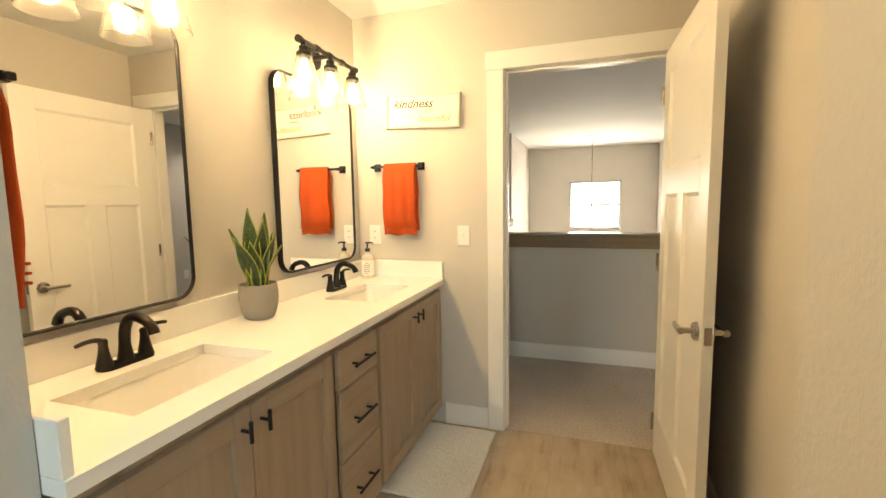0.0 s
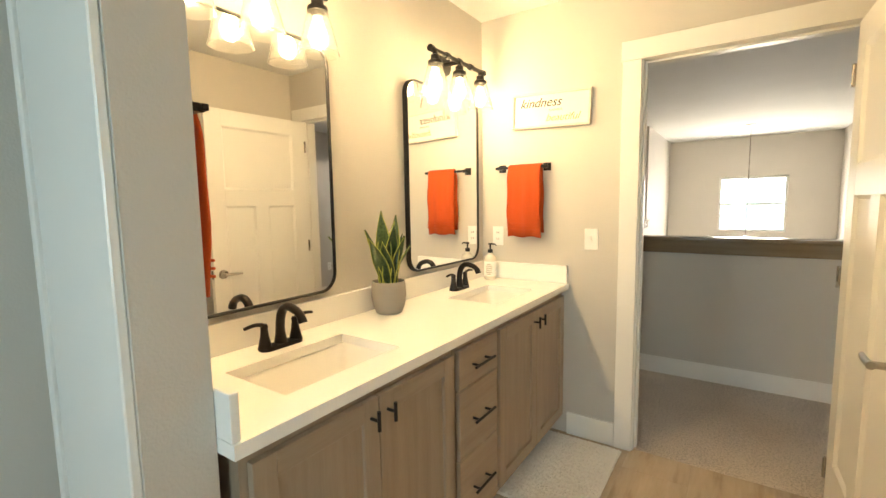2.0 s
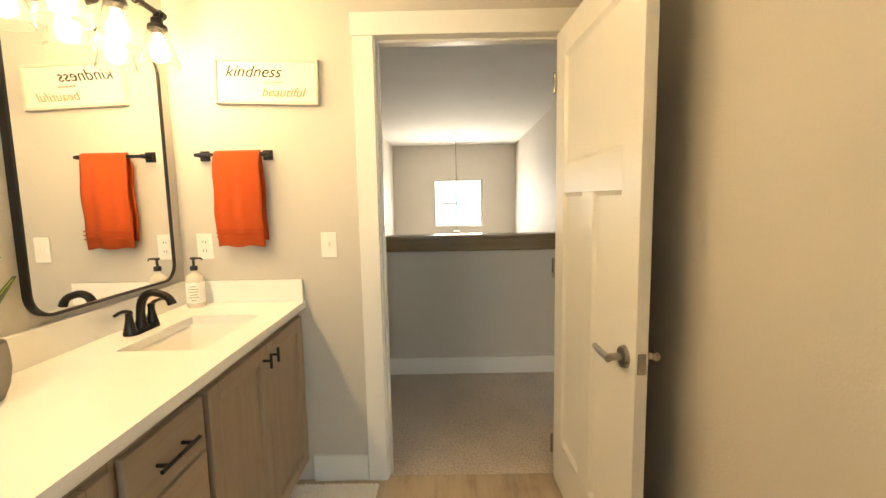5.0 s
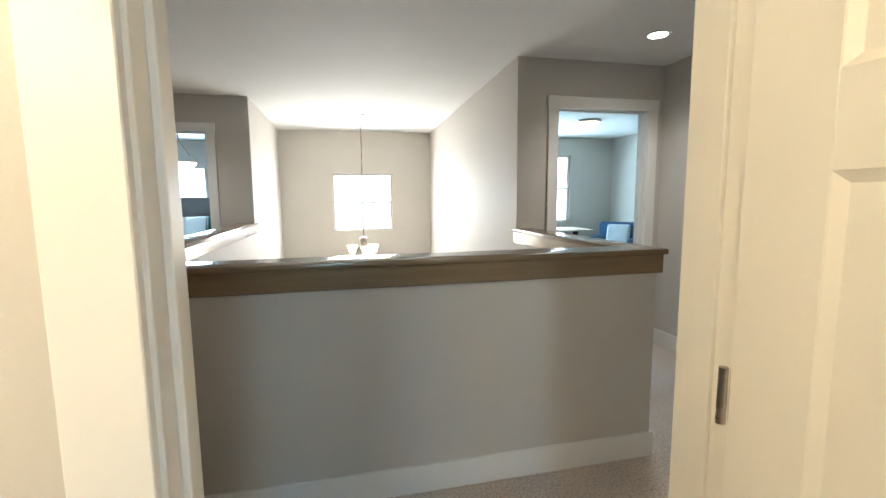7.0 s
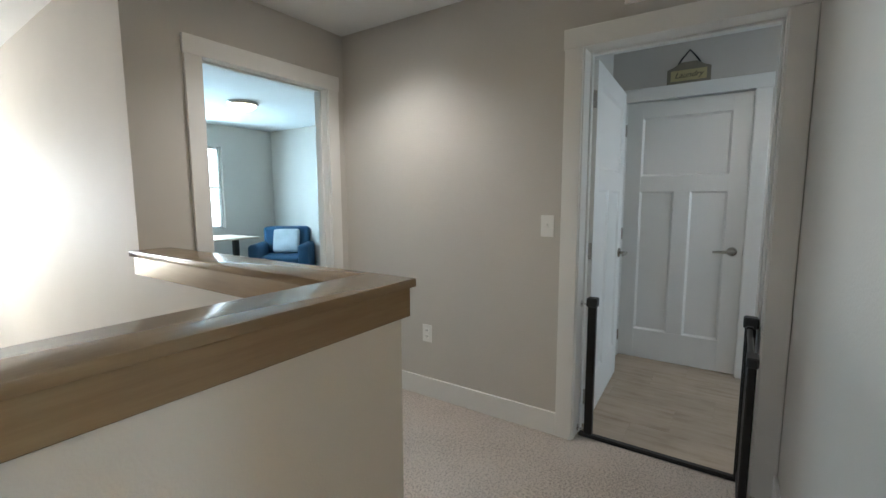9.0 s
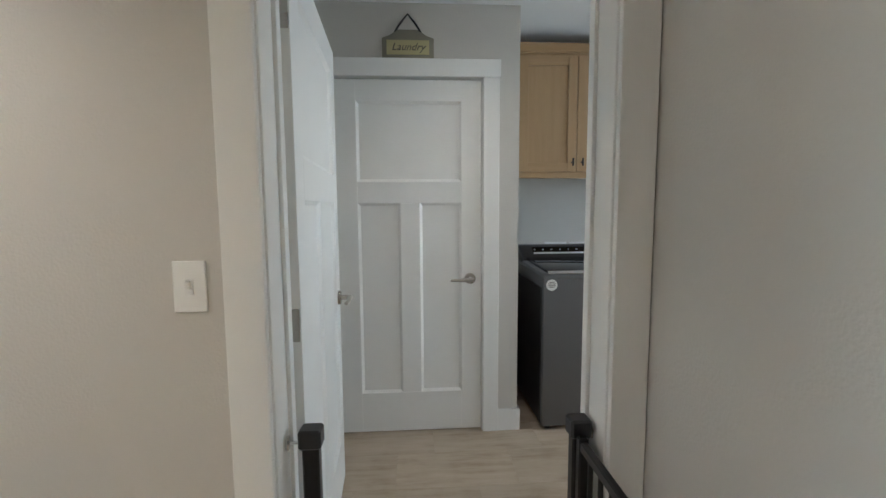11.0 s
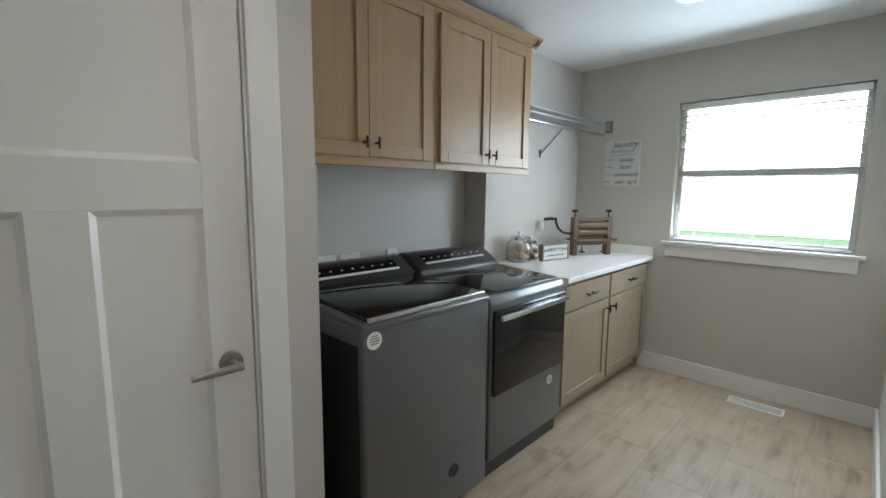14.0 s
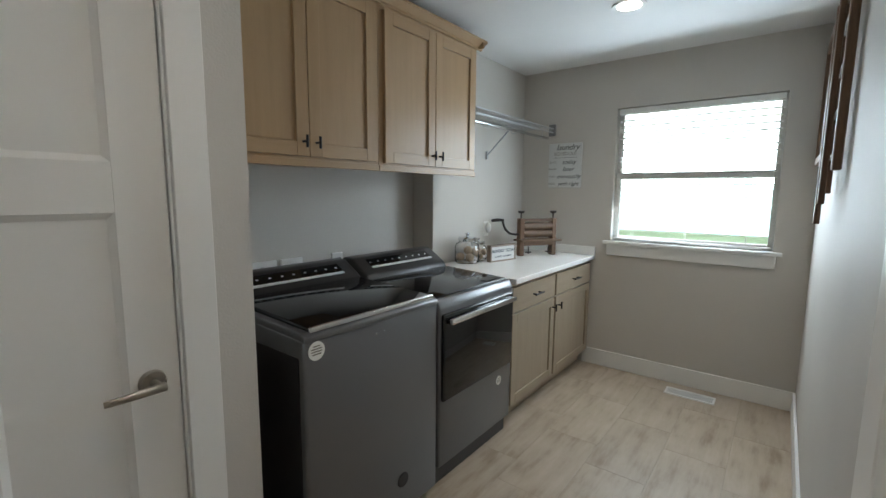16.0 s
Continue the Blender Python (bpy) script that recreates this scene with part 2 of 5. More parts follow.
# the sky's light in the openings: stairwell window, laundry window, office window, wet room window, bedroom window
ORIGIN = REST
lamp("daylight_stairwell", "AREA", 52, (1.0, 0.96, 0.89), look((0.5, 6.95, 1.26), (0.5, 0, 0.6)), size=0.95, size_y=0.92)
lamp("daylight_laundry", "AREA", 16.5, DAY, look((3.69, -2.60, 1.55), (3.9, 0, 1.0)), size=1.0, size_y=0.98)
lamp("daylight_office", "AREA", 70, (0.62, 0.88, 1.0), look((3.55, 7.12, 1.5), (3.4, 3, 1.1)), size=1.1, size_y=1.2)
lamp("daylight_bedroom", "AREA", 40, (0.66, 0.88, 1.0), look((-2.65, 8.6, 1.64), (-2.2, 5, 1.0)), size=0.6, size_y=0.6)

ORIGIN = BATH
lamp("daylight_wet_room", "AREA", 21, (0.58, 0.86, 1.0), look((0.75, -4.25, 1.6), (0.0, -2, 1.3)), size=0.7, size_y=0.8)
H = 2.43      # ceiling height
LOW = -2.75   # floor of the storey below
BX0, BX1 = -0.899, 0.98

# ---- setting: walls ----
wall_x("wall_vanity", BX0 - 0.12, BX0, -4.4, 0.12, 0, H)
wall_y("wall_bathroom_door", 0, 0.12, BX0, 1.10, 0, H, [(0.001, 0.852, 0, 2.06)])
wall_x("wall_bathroom_east", BX1, BX1 + 0.12, -4.4, -0.0, 0, H)
wall_y("wall_stub_vanity", -2.13, -2.0, BX0, -0.405, 0, H)
wall_y("wall_stub_east", -2.13, -2.0, 0.625, BX1, 0, H)
wall_y("wall_wet_room", -4.52, -4.4, BX0 - 0.12, BX1 + 0.12, 0, H, [(0.35, 1.0, 1.1, 2.0)])
ORIGIN = REST
wall_y("wall_hall_south", 0.16, 0.291, 1.10, 2.88, 0, H)
wall_y("wall_hall_south_west", 0.04, 0.168, -2.6, BX0 - 0.12, 0, H)
wall_x("wall_laundry_door", 2.88, 3.025, 0.29, 3.0, 0, H, [(0.375, 1.19, 0, 2.06)])
wall_x("wall_laundry_west", 2.88, 2.97, -2.66, 0.29, 0, H)
wall_y("wall_office_door", 2.872, 2.99, 1.53, 2.88, 0, H, [(1.875, 2.735, 0, 2.06)])
bm = bmesh.new()
_v = [bm.verts.new((x, y, z)) for z in (LOW, H) for x, y in ((1.53, 2.99), (1.72, 2.99), (1.78, 7.05), (1.655, 7.05))]
for q in ((0, 1, 2, 3), (4, 5, 6, 7), (0, 1, 5, 4), (1, 2, 6, 5), (2, 3, 7, 6), (3, 0, 4, 7)):
    bm.faces.new([_v[k] for k in q])
struct("wall_stairwell_east", bm, WALL, "greige painted drywall wall of the stairwell")
wall_x("wall_stairwell_east_low", 1.53, 1.65, 1.335, 2.99, LOW, 0)
wall_y("wall_stairwell_window", 7.05, 7.2, -0.95, 1.80, LOW, H, [(0.004, 0.996, 0.78, 1.742)])
wall_x("wall_stairwell_west", -0.93, -0.81, 4.72, 7.05, LOW, H)
wall_x("wall_stairwell_west_low", -0.93, -0.81, 1.335, 4.72, LOW, -0.02)
wall_y("wall_stairwell_south_low", 1.335, 1.46, -0.81, 1.53, LOW, -0.02)
wall_y("wall_bedroom_door", 4.72, 4.84, -2.6, -0.93, 0, H, [(-2.09, -1.24, 0, 2.06)])
wall_x("wall_hall_west", -2.72, -2.6, 0.0, 4.84, 0, H)
# laundry
wall_y("wall_laundry_window", -2.80, -2.66, 2.88, 5.31, 0, H, [(3.165, 4.21, 1.043, 2.068)])
wall_x("wall_laundry_east", 5.01, 5.31, -2.66, -1.39, 0, H)
wall_x("wall_washer_niche", 5.19, 5.31, -1.39, 0.25, 0, H, label="blue-grey shaded wall behind the washer and dryer")
wall_x("wall_laundry_closet", 4.37, 4.49, 0.25, 1.48, 0, H, [(0.448, 1.294, 0, 2.056)])
wall_y("wall_niche_side", 0.25, 0.37, 4.49, 5.31, 0, H)
wall_y("wall_laundry_north", 1.40, 1.48, 3.025, 4.37, 0, H)
wall_x("wall_closet_back", 4.95, 5.05, 0.37, 1.42, 0, H)
# office and bedroom
wall_x("wall_office_east", 5.3, 5.42, 2.99, 7.3, 0, H)
wall_y("wall_office_window", 7.2, 7.32, 1.65, 5.42, 0, H, [(2.95, 4.42, 0.85, 2.1)])
wall_y("wall_office_south", 2.87, 2.99, 3.0, 5.3, 0, H)
wall_y("wall_bedroom_north", 8.7, 8.82, -5.0, -0.81, 0, H, [(-2.95, -2.35, 1.33, 1.95)])
wall_x("wall_bedroom_west", -5.1, -5.0, 4.72, 8.82, 0, H)
wall_x("wall_bedroom_east", -1.05, -0.93, 4.84, 8.7, 0, H)
wall_y("wall_bedroom_inner", 5.6, 5.72, -5.0, -2.0, 0, H, label="dark teal painted bedroom wall", material=paint("teal_wall", (0.2, 0.24, 0.24), 0.6, 0.3, 120, 0.03))
wall_y("wall_bedroom_south", 4.72, 4.84, -5.0, -2.72, 0, H)

# ---- setting: ceilings and floors ----
struct_bath_ceiling = bmesh.new()
ORIGIN = BATH
box(struct_bath_ceiling, -1.02, 1.1, -4.52, 0.06, H, H + 0.12)
struct("ceiling_bath", struct_bath_ceiling, CEIL, "white lightly textured bathroom ceiling", "ceiling")
ORIGIN = REST
bm = bmesh.new()
for d in ((-2.72, 2.88, 0.112, 2.872), (-2.72, 1.53, 2.872, 4.72), (-0.93, 1.80, 4.72, 7.2), (2.97, 5.31, -2.8, 1.48)):
    box(bm, d[0], d[1], d[2], d[3], H, H + 0.12)
box(bm, 1.80, 5.42, 2.872, 7.32, H, H + 0.12)
box(bm, -5.1, -0.93, 4.84, 8.82, H, H + 0.12)
box(bm, 2.88, 2.97, -2.8, 2.872, H, H + 0.12)
box(bm, 1.53, 1.80, 2.872, 4.72, H, H + 0.12)
struct("ceiling", bm, CEIL, "white lightly textured painted ceiling", "ceiling")
struct("carpet", boxes((-2.72, 1.65, 0.07, 1.335, -0.1, 0.0), (1.65, 2.955, 0.07, 2.99, -0.1, 0.0), (-2.72, -0.93, 1.335, 4.9, -0.1, 0.0)), CARPET, "beige cut-pile carpet on the landing", "carpet")
struct("office_floor", boxes((1.65, 5.42, 2.99, 7.32, -0.1, 0.0)), CARPET, "beige cut-pile carpet in the office", "carpet")
struct("bedroom_floor", boxes((-5.1, -0.93, 4.9, 8.82, -0.1, 0.0)), CARPET, "beige cut-pile carpet in the bedroom", "carpet")
struct("lower_floor", boxes((-3.0, 1.65, 0.0, 7.2, LOW - 0.1, LOW)), wood("oak_floor", (0.34, 0.23, 0.14), (0.22, 0.14, 0.08), 1, 0.35), "wooden floor of the storey below", "floor")
struct("ground", boxes((-400, 400, -400, 400, LOW - 0.3, LOW - 0.15)), paint("lawn", (0.09, 0.13, 0.05), 0.9, 0.6, 20, 0.3), "green lawn outside the house", "ground")
ORIGIN = BATH
bath_floor = struct("bathroom_floor", boxes((BX0 - 0.1, BX1 + 0.1, -4.5, 0.02, -0.1, -0.0012)), GROUT, "grout bed under streaked beige floor tiles", "floor")
ORIGIN = REST
laundry_floor = struct("laundry_floor", boxes((2.955, 5.31, -2.8, 1.48, -0.1, -0.0012)), GROUT, "grout bed under streaked beige floor tiles", "floor")

# half walls round the stairwell
struct("half_wall_1", boxes((-2.6, 1.63, 1.335, 1.46, -0.02, 1.045)), WALL, "greige half wall along the stairwell", "half wall")
struct("half_wall_2", boxes((1.53, 1.63, 1.46, 2.872, -0.02, 1.045)), WALL, "greige half wall returning to the office", "half wall")
struct("half_wall_3", boxes((-0.93, -0.81, 2.37, 4.72, -0.02, 1.045)), WALL, "greige half wall beside the stairs", "half wall")


def wood_cap(name, x0, x1, y0, y1, along, label):
    top = tagged(mesh_object(name, boxes((x0, x1, y0, y1, 1.045, 1.072), bevel=0.004, seg=2), CAPWOOD_X if along == 0 else CAPWOOD_Y, True), label, "rail cap", "wooden rail caps", "structure")
    return top


cap = wood_cap("rail_cap_1", -2.6, 1.669, 1.303, 1.50, 0, "brown stained wooden cap on the half wall")
part("apron", boxes((-2.6, 1.652, 1.315, 1.335, 0.955, 1.045), (1.63, 1.652, 1.335, 1.47, 0.955, 1.045), (-0.8, 1.49, 1.46, 1.48, 0.955, 1.045), bevel=0.002), CAPWOOD_X, cap)
cap = wood_cap("rail_cap_2", 1.485, 1.669, 1.502, 2.872, 1, "brown stained wooden cap running to the office wall")
part("apron", boxes((1.63, 1.652, 1.50, 2.872, 0.955, 1.045), (1.505, 1.53, 1.48, 2.872, 0.955, 1.045), bevel=0.002), CAPWOOD_Y, cap)
cap = wood_cap("rail_cap_3", -0.97, -0.77, 2.35, 4.72, 1, "brown stained wooden cap beside the stairs")
part("apron", boxes((-0.81, -0.79, 2.37, 4.72, 0.955, 1.045), (-0.95, -0.79, 2.35, 2.37, 0.955, 1.045), bevel=0.002), CAPWOOD_Y, cap)


# ---- trim ----
def casing_y(name, a, b, top, y, side, w=0.09, head=0.095, depth=0.018):
    """Flat casing round an opening in a wall along x; side -1 or 1 is the way it faces."""
    y0, y1 = sorted((y, y + side * depth))
    return struct(name, boxes((a - w - 0.006, a - 0.006, y0, y1, 0, top), (b + 0.006, b + w + 0.006, y0, y1, 0, top), (a - w - 0.012, b + w + 0.012, y0 - (0.004 if side < 0 else 0), y1 + (0.004 if side > 0 else 0), top, top + head), bevel=0.002), WHITE, "white painted flat door casing", "trim")


def casing_x(name, a, b, top, x, side, w=0.09, head=0.095, depth=0.018, left=True, right=True):
    x0, x1 = sorted((x, x + side * depth))
    bm = bmesh.new()
    if left:
        box(bm, x0, x1, a - w - 0.006, a - 0.006, 0, top, 0.002)
    if right:
        box(bm, x0, x1, b + 0.006, b + w + 0.006, 0, top, 0.002)
    box(bm, x0 - (0.004 if side < 0 else 0), x1 + (0.004 if side > 0 else 0), a - w - 0.012, b + w + 0.012, top, top + head, 0.002)
    return struct(name, bm, WHITE, "white painted flat door casing", "trim")


def jamb_y(name, a, b, top, y0, y1, stop):
    """Jamb boards and stops inside an opening."""
    return struct(name, boxes((a - 0.014, a, y0 - 0.001, y1 + 0.001, 0, top), (b, b + 0.014, y0 - 0.001, y1 + 0.001, 0, top), (a - 0.014, b + 0.014, y0 - 0.001, y1 + 0.001, top, top + 0.014),
        (a, a + 0.011, stop, stop + 0.032, 0, top), (b - 0.011, b, stop, stop + 0.032, 0, top), (a + 0.011, b - 0.011, stop, stop + 0.032, top - 0.011, top), bevel=0.0015), WHITE, "white painted door jamb", "trim")


def jamb_x(name, a, b, top, x0, x1, stop):
    return struct(name, boxes((x0 - 0.001, x1 + 0.001, a - 0.014, a, 0, top), (x0 - 0.001, x1 + 0.001, b, b + 0.014, 0, top), (x0 - 0.001, x1 + 0.001, a - 0.014, b + 0.014, top, top + 0.014),
        (stop, stop + 0.032, a, a + 0.011, 0, top), (stop, stop + 0.032, b - 0.011, b, 0, top), (stop, stop + 0.032, a + 0.011, b - 0.011, top - 0.011, top), bevel=0.0015), WHITE, "white painted door jamb", "trim")


DT = 2.045
ORIGIN = BATH
casing_y("trim_bath_in", 0.015, 0.838, DT, 0, -1)
casing_y("trim_bath_out", 0.015, 0.838, DT, 0.12, 1)
jamb_y("jamb_bath", 0.015, 0.838, DT, 0, 0.12, 0.042)
ORIGIN = REST
casing_x("trim_laundry_hall", 0.39, 1.176, DT, 2.88, -1)
casing_x("trim_laundry_in", 0.39, 1.176, DT, 3.025, 1)
jamb_x("jamb_laundry", 0.39, 1.176, DT, 2.88, 3.025, 2.975)
casing_y("trim_office", 1.89, 2.72, DT, 2.872, -1)
jamb_y("jamb_office", 1.89, 2.72, DT, 2.872, 2.99, 2.92)
casing_y("trim_bedroom", -2.075, -1.255, DT, 4.72, -1)
jamb_y("jamb_bedroom", -2.075, -1.255, DT, 4.72, 4.84, 4.77)
casing_x("trim_closet", 0.462, 1.28, 2.042, 4.37, -1)
jamb_x("jamb_closet", 0.462, 1.28, 2.042, 4.37, 4.49, 4.415)
ORIGIN = BATH
struct("wet_room_panel", boxes((-0.76, -0.412, -2.148, -2.13, 0, 2.2), (-0.79, -0.765, -2.156, -2.13, 0, 2.2), bevel=0.003), WHITE, "white painted panel beside the wet room opening", "trim")


def base(name, *runs):
    """Baseboards, each a run x0, x1, y0, y1."""
    bm = bmesh.new()
    for r in runs:
        box(bm, *r, 0.0, 0.13, 0.002)
    return struct(name, bm, WHITE, "white painted baseboard", "baseboard")


T = 0.015
base("baseboard_bath", (-0.345, -0.083, -T, 0), (BX1 - T, BX1, -2.0, -0.02), (0.938, BX1 - T, -T, 0))
ORIGIN = REST
base("baseboard_hall", (2.88 - T, 2.88, 1.274, 2.872), (1.10, 2.86, 0.291, 0.291 + T), (2.818, 2.88 - T, 2.872 - T, 2.872), (1.63, 1.79, 2.872 - T, 2.872), (-2.6, -2.175, 4.72 - T, 4.72), (-2.6, 1.632, 1.335 - T, 1.335), (1.63, 1.63 + T, 1.335 - T, 2.872 - T), (-1.155, -0.93, 4.72 - T, 4.72))
base("baseboard_laundry", (2.97, 4.39, -2.66, -2.66 + T), (2.97, 2.97 + T, -2.66 + T, 0.288), (4.37 - T, 4.37, 0.25, 0.37), (4.37 - T, 5.0, 0.25 - T, 0.25), (3.07, 4.34, 1.40 - T, 1.40), (5.19 - T, 5.19, -1.3, 0.235))
base("baseboard_office", (5.3 - T, 5.3, 2.99, 7.2), (1.65, 5.3 - T, 7.2 - T, 7.2))


# ---- doors ----
def panel_door(name, at, turn, w, label, leaf_h=2.03, hinge_side=1, latch=0.92):
    """A three-panel craftsman door. Local x runs from the hinge to the latch, local y through its thickness."""
    t = 0.035
    d = thing(name, label, "door", at, turn, "three-panel white doors", "structure")
    st, z0, z1 = 0.115, 0.015, leaf_h
    mid = (w - 0.0) / 2
    dims = [(0, st, 0, t, z0, z1), (w - st, w, 0, t, z0, z1), (st, w - st, 0, t, z1 - 0.115, z1), (st, w - st, 0, t, z0, z0 + 0.235), (st, w - st, 0, t, 1.355, 1.475), (mid - 0.055, mid + 0.055, 0, t, z0 + 0.235, 1.355)]
    bm = bmesh.new()
    for q in dims:
        box(bm, *q, bevel=0.0012)
    box(bm, st - 0.01, w - st + 0.01, 0.0125, t - 0.0125, z0 + 0.1, z1 - 0.1)
    # sloped shoulders of the three panels, on both faces
    for a, b, c, e in ((st, mid - 0.055, z0 + 0.235, 1.355), (mid + 0.055, w - st, z0 + 0.235, 1.355), (st, w - st, 1.475, z1 - 0.115)):
        for y, yy in ((0.0006, 0.0122), (t - 0.0006, t - 0.0122)):
            rings = [[bm.verts.new((p, q, r)) for p, r in ((a - i, c - i), (b + i, c - i), (b + i, e + i), (a - i, e + i))] for i, q in ((0.002, y), (-0.014, yy))]
            for k in range(4):
                bm.faces.new((rings[0][k], rings[0][(k + 1) % 4], rings[1][(k + 1) % 4], rings[1][k]))
    part("leaf", bm, DOORW, d)
    for i, z in enumerate((0.18, 1.02, 1.83)):
        hb = bmesh.new()
        cyl(hb, (-0.006, (t + 0.006) if hinge_side > 0 else -0.006, z - 0.045), (-0.006, (t + 0.006) if hinge_side > 0 else -0.006, z + 0.045), 0.007, n=10)
        box(hb, -0.003, -0.0005, 0.004, t - 0.004, z - 0.045, z + 0.045)
        part("hinge", hb, NICKEL, d, "brushed nickel hinge", True)
    part("latch_plate", boxes((w - 0.0005, w + 0.002, 0.006, t - 0.006, latch - 0.03, latch + 0.03), bevel=0.0008), NICKEL, d, "brushed nickel latch plate")
    for s, y in ((-1, 0.0), (1, t)):
        hb = bmesh.new()
        cx, cz = w - 0.065, latch
        cyl(hb, (cx, y, cz), (cx, y + s * 0.012, cz), 0.033, 0.03, n=28)
        cyl(hb, (cx, y + s * 0.012, cz), (cx, y + s * 0.05, cz), 0.011, n=16)
        tube(hb, [(cx + 0.012, y + s * 0.052, cz), (cx - 0.03, y + s * 0.054, cz), (cx - 0.075, y + s * 0.052, cz - 0.002), (cx - 0.115, y + s * 0.046, cz - 0.004)], [0.012, 0.0105, 0.0095, 0.008], 14)
        part("lever_handle", hb, NICKEL, d, "brushed nickel lever handle", True)
    return d


ORIGIN = BATH
panel_door("door_1", (0.80, -0.024, 0), 180 + 91.5, 0.80, "white three-panel bathroom door standing open", hinge_side=-1, latch=0.875)
ORIGIN = REST
panel_door("door_2", (3.055, 1.155, 0), 3.2, 0.91, "white three-panel laundry door standing open", hinge_side=1)
panel_door("door_3", (4.374, 1.277, 0), -90, 0.812, "closed white three-panel closet door in the laundry", hinge_side=-1)


# ---- small helpers for fittings ----
def shaker_front(name, parent, x, y0, y1, z0, z1, mats, frame=0.058, t=0.02, drawer=False):
    """A cabinet front in a plane across x, facing -x when t is negative and +x when positive."""
    up, across = mats
    a, b = sorted((x, x + t))
    if drawer:
        return part(name, boxes((a, b, y0, y1, z0, z1), bevel=0.002), across, parent)
    rec = 0.011 * (1 if t > 0 else -1)
    p0, p1 = sorted((x, x + t - rec))
    f = part(name, boxes((p0, p1, y0 + frame - 0.006, y1 - frame + 0.006, z0 + frame - 0.006, z1 - frame + 0.006), bevel=0.0), up, parent)
    part("stile", boxes((a, b, y0, y0 + frame, z0, z1), bevel=0.0015), up, f)
    part("stile", boxes((a, b, y1 - frame, y1, z0, z1), bevel=0.0015), up, f)
    part("rail", boxes((a, b, y0 + frame, y1 - frame, z0, z0 + frame), bevel=0.0015), across, f)
    part("rail", boxes((a, b, y0 + frame, y1 - frame, z1 - frame, z1), bevel=0.0015), across, f)
    return f


def bar_pull(parent, x, y, z, s, length=0.13, up=False):
    """A black bar pull that stands off the front at x towards s."""
    bm = bmesh.new()
    d = Vector((0, 0, 1)) if up else Vector((0, 1, 0))
    c = Vector((x + s * 0.03, y, z))
    cyl(bm, c - d * length / 2, c + d * length / 2, 0.0055, n=12)
    for k in ((-0.32, 0.32) if length > 0.06 else (0.0,)):
        p = c + d * length * k
        cyl(bm, (x, p.y, p.z), p, 0.0048, n=10)
    return part("pull", bm, BLACK, parent, "black bar pull", True)


# ---- bathroom: vanity ----
ORIGIN = BATH
VX = -0.365
MV = (VANITY, VANITY_H)


def vanity_unit(y0, y1, label, kind):
    c = thing("vanity_cabinet", label, "cabinet", (0, 0, 0), 0, "vanity cabinet units")
    part("body", boxes((BX0, VX - 0.04, y0 + 0.018, y1 - 0.018, 0.10, 0.70), (VX - 0.04, VX - 0.021, y0, y1, 0.10, 0.852), (BX0, VX - 0.04, y0, y0 + 0.018, 0.1, 0.852), (BX0, VX - 0.04, y1 - 0.018, y1, 0.1, 0.852), (BX0, VX - 0.075, y0, y1, 0.0, 0.10)), VANITY, c)
    if kind == "doors":
        m = (y0 + y1) / 2
        for a, b, k in ((y0 + 0.018, m - 0.002, 1), (m + 0.002, y1 - 0.018, -1)):
            f = shaker_front("door", c, VX - 0.02, a, b, 0.115, 0.82, MV)
            bar_pull(f, VX, (b - 0.032) if k > 0 else (a + 0.032), 0.768, 1, 0.055, True)
    else:
        for a, b in ((0.115, 0.398), (0.405, 0.665), (0.673, 0.82)):
            f = shaker_front("drawer", c, VX - 0.02, y0 + 0.016, y1 - 0.008, a, b, MV, drawer=True)
            bar_pull(f, VX, (y0 + y1) / 2, (a + b) / 2, 1, 0.15)
    return c


vanity_unit(-1.97, -1.166, "taupe-stained shaker vanity cabinet with double doors", "doors")
vanity_unit(-1.164, -0.843, "taupe-stained vanity drawer unit with black pulls", "drawers")
vanity_unit(-0.841, -0.002, "taupe-stained shaker vanity cabinet near the door", "doors")

SINKS = ((-1.80, -1.365), (-0.675, -0.255))
SX0, SX1 = -0.727, -0.456


def rounded(x0, x1, y0, y1, r, n=5):
    pts = []
    for cx, cy, a0 in ((x1 - r, y1 - r, 0), (x0 + r, y1 - r, 90), (x0 + r, y0 + r, 180), (x1 - r, y0 + r, 270)):
        for i in range(n + 1):
            a = radians(a0 + 90 * i / n)
            pts.append((cx + r * math.cos(a), cy + r * math.sin(a)))
    return pts


def ring_loft(bm, rings):
    vs = [[bm.verts.new(p) for p in r] for r in rings]
    for a, b in zip(vs, vs[1:]):
        for i in range(len(a)):
            bm.faces.new((a[i], a[(i + 1) % len(a)], b[(i + 1) % len(a)], b[i]))
    return vs


worktop = thing("vanity_worktop", "white quartz vanity top with backsplash and two sink openings", "worktop")
bm = bmesh.new()
CT0, CT1 = 0.856, 0.888
ys = [-1.998] + [v for s in SINKS for v in s] + [-0.002]
box(bm, BX0, SX0, -1.998, -0.002, CT0, CT1)
box(bm, SX1, -0.345, -1.998, -0.002, CT0, CT1)
for a, b in ((ys[0], ys[1]), (ys[2], ys[3]), (ys[4], ys[5])):
    box(bm, SX0, SX1, a, b, CT0, CT1)
bmesh.ops.remove_doubles(bm, verts=bm.verts, dist=0.0001)
part("slab", bm, QUARTZ, worktop)
part("backsplash", boxes((BX0, BX0 + 0.02, -1.998, -0.002, CT1, 0.99), bevel=0.002), QUARTZ, worktop)
part("side_splash", boxes((BX0 + 0.02, -0.352, -0.022, -0.002, CT1, 0.99), bevel=0.002), QUARTZ, worktop)
part("side_splash", boxes((BX0 + 0.02, -0.352, -1.998, -1.978, CT1, 0.99), bevel=0.002), QUARTZ, worktop)

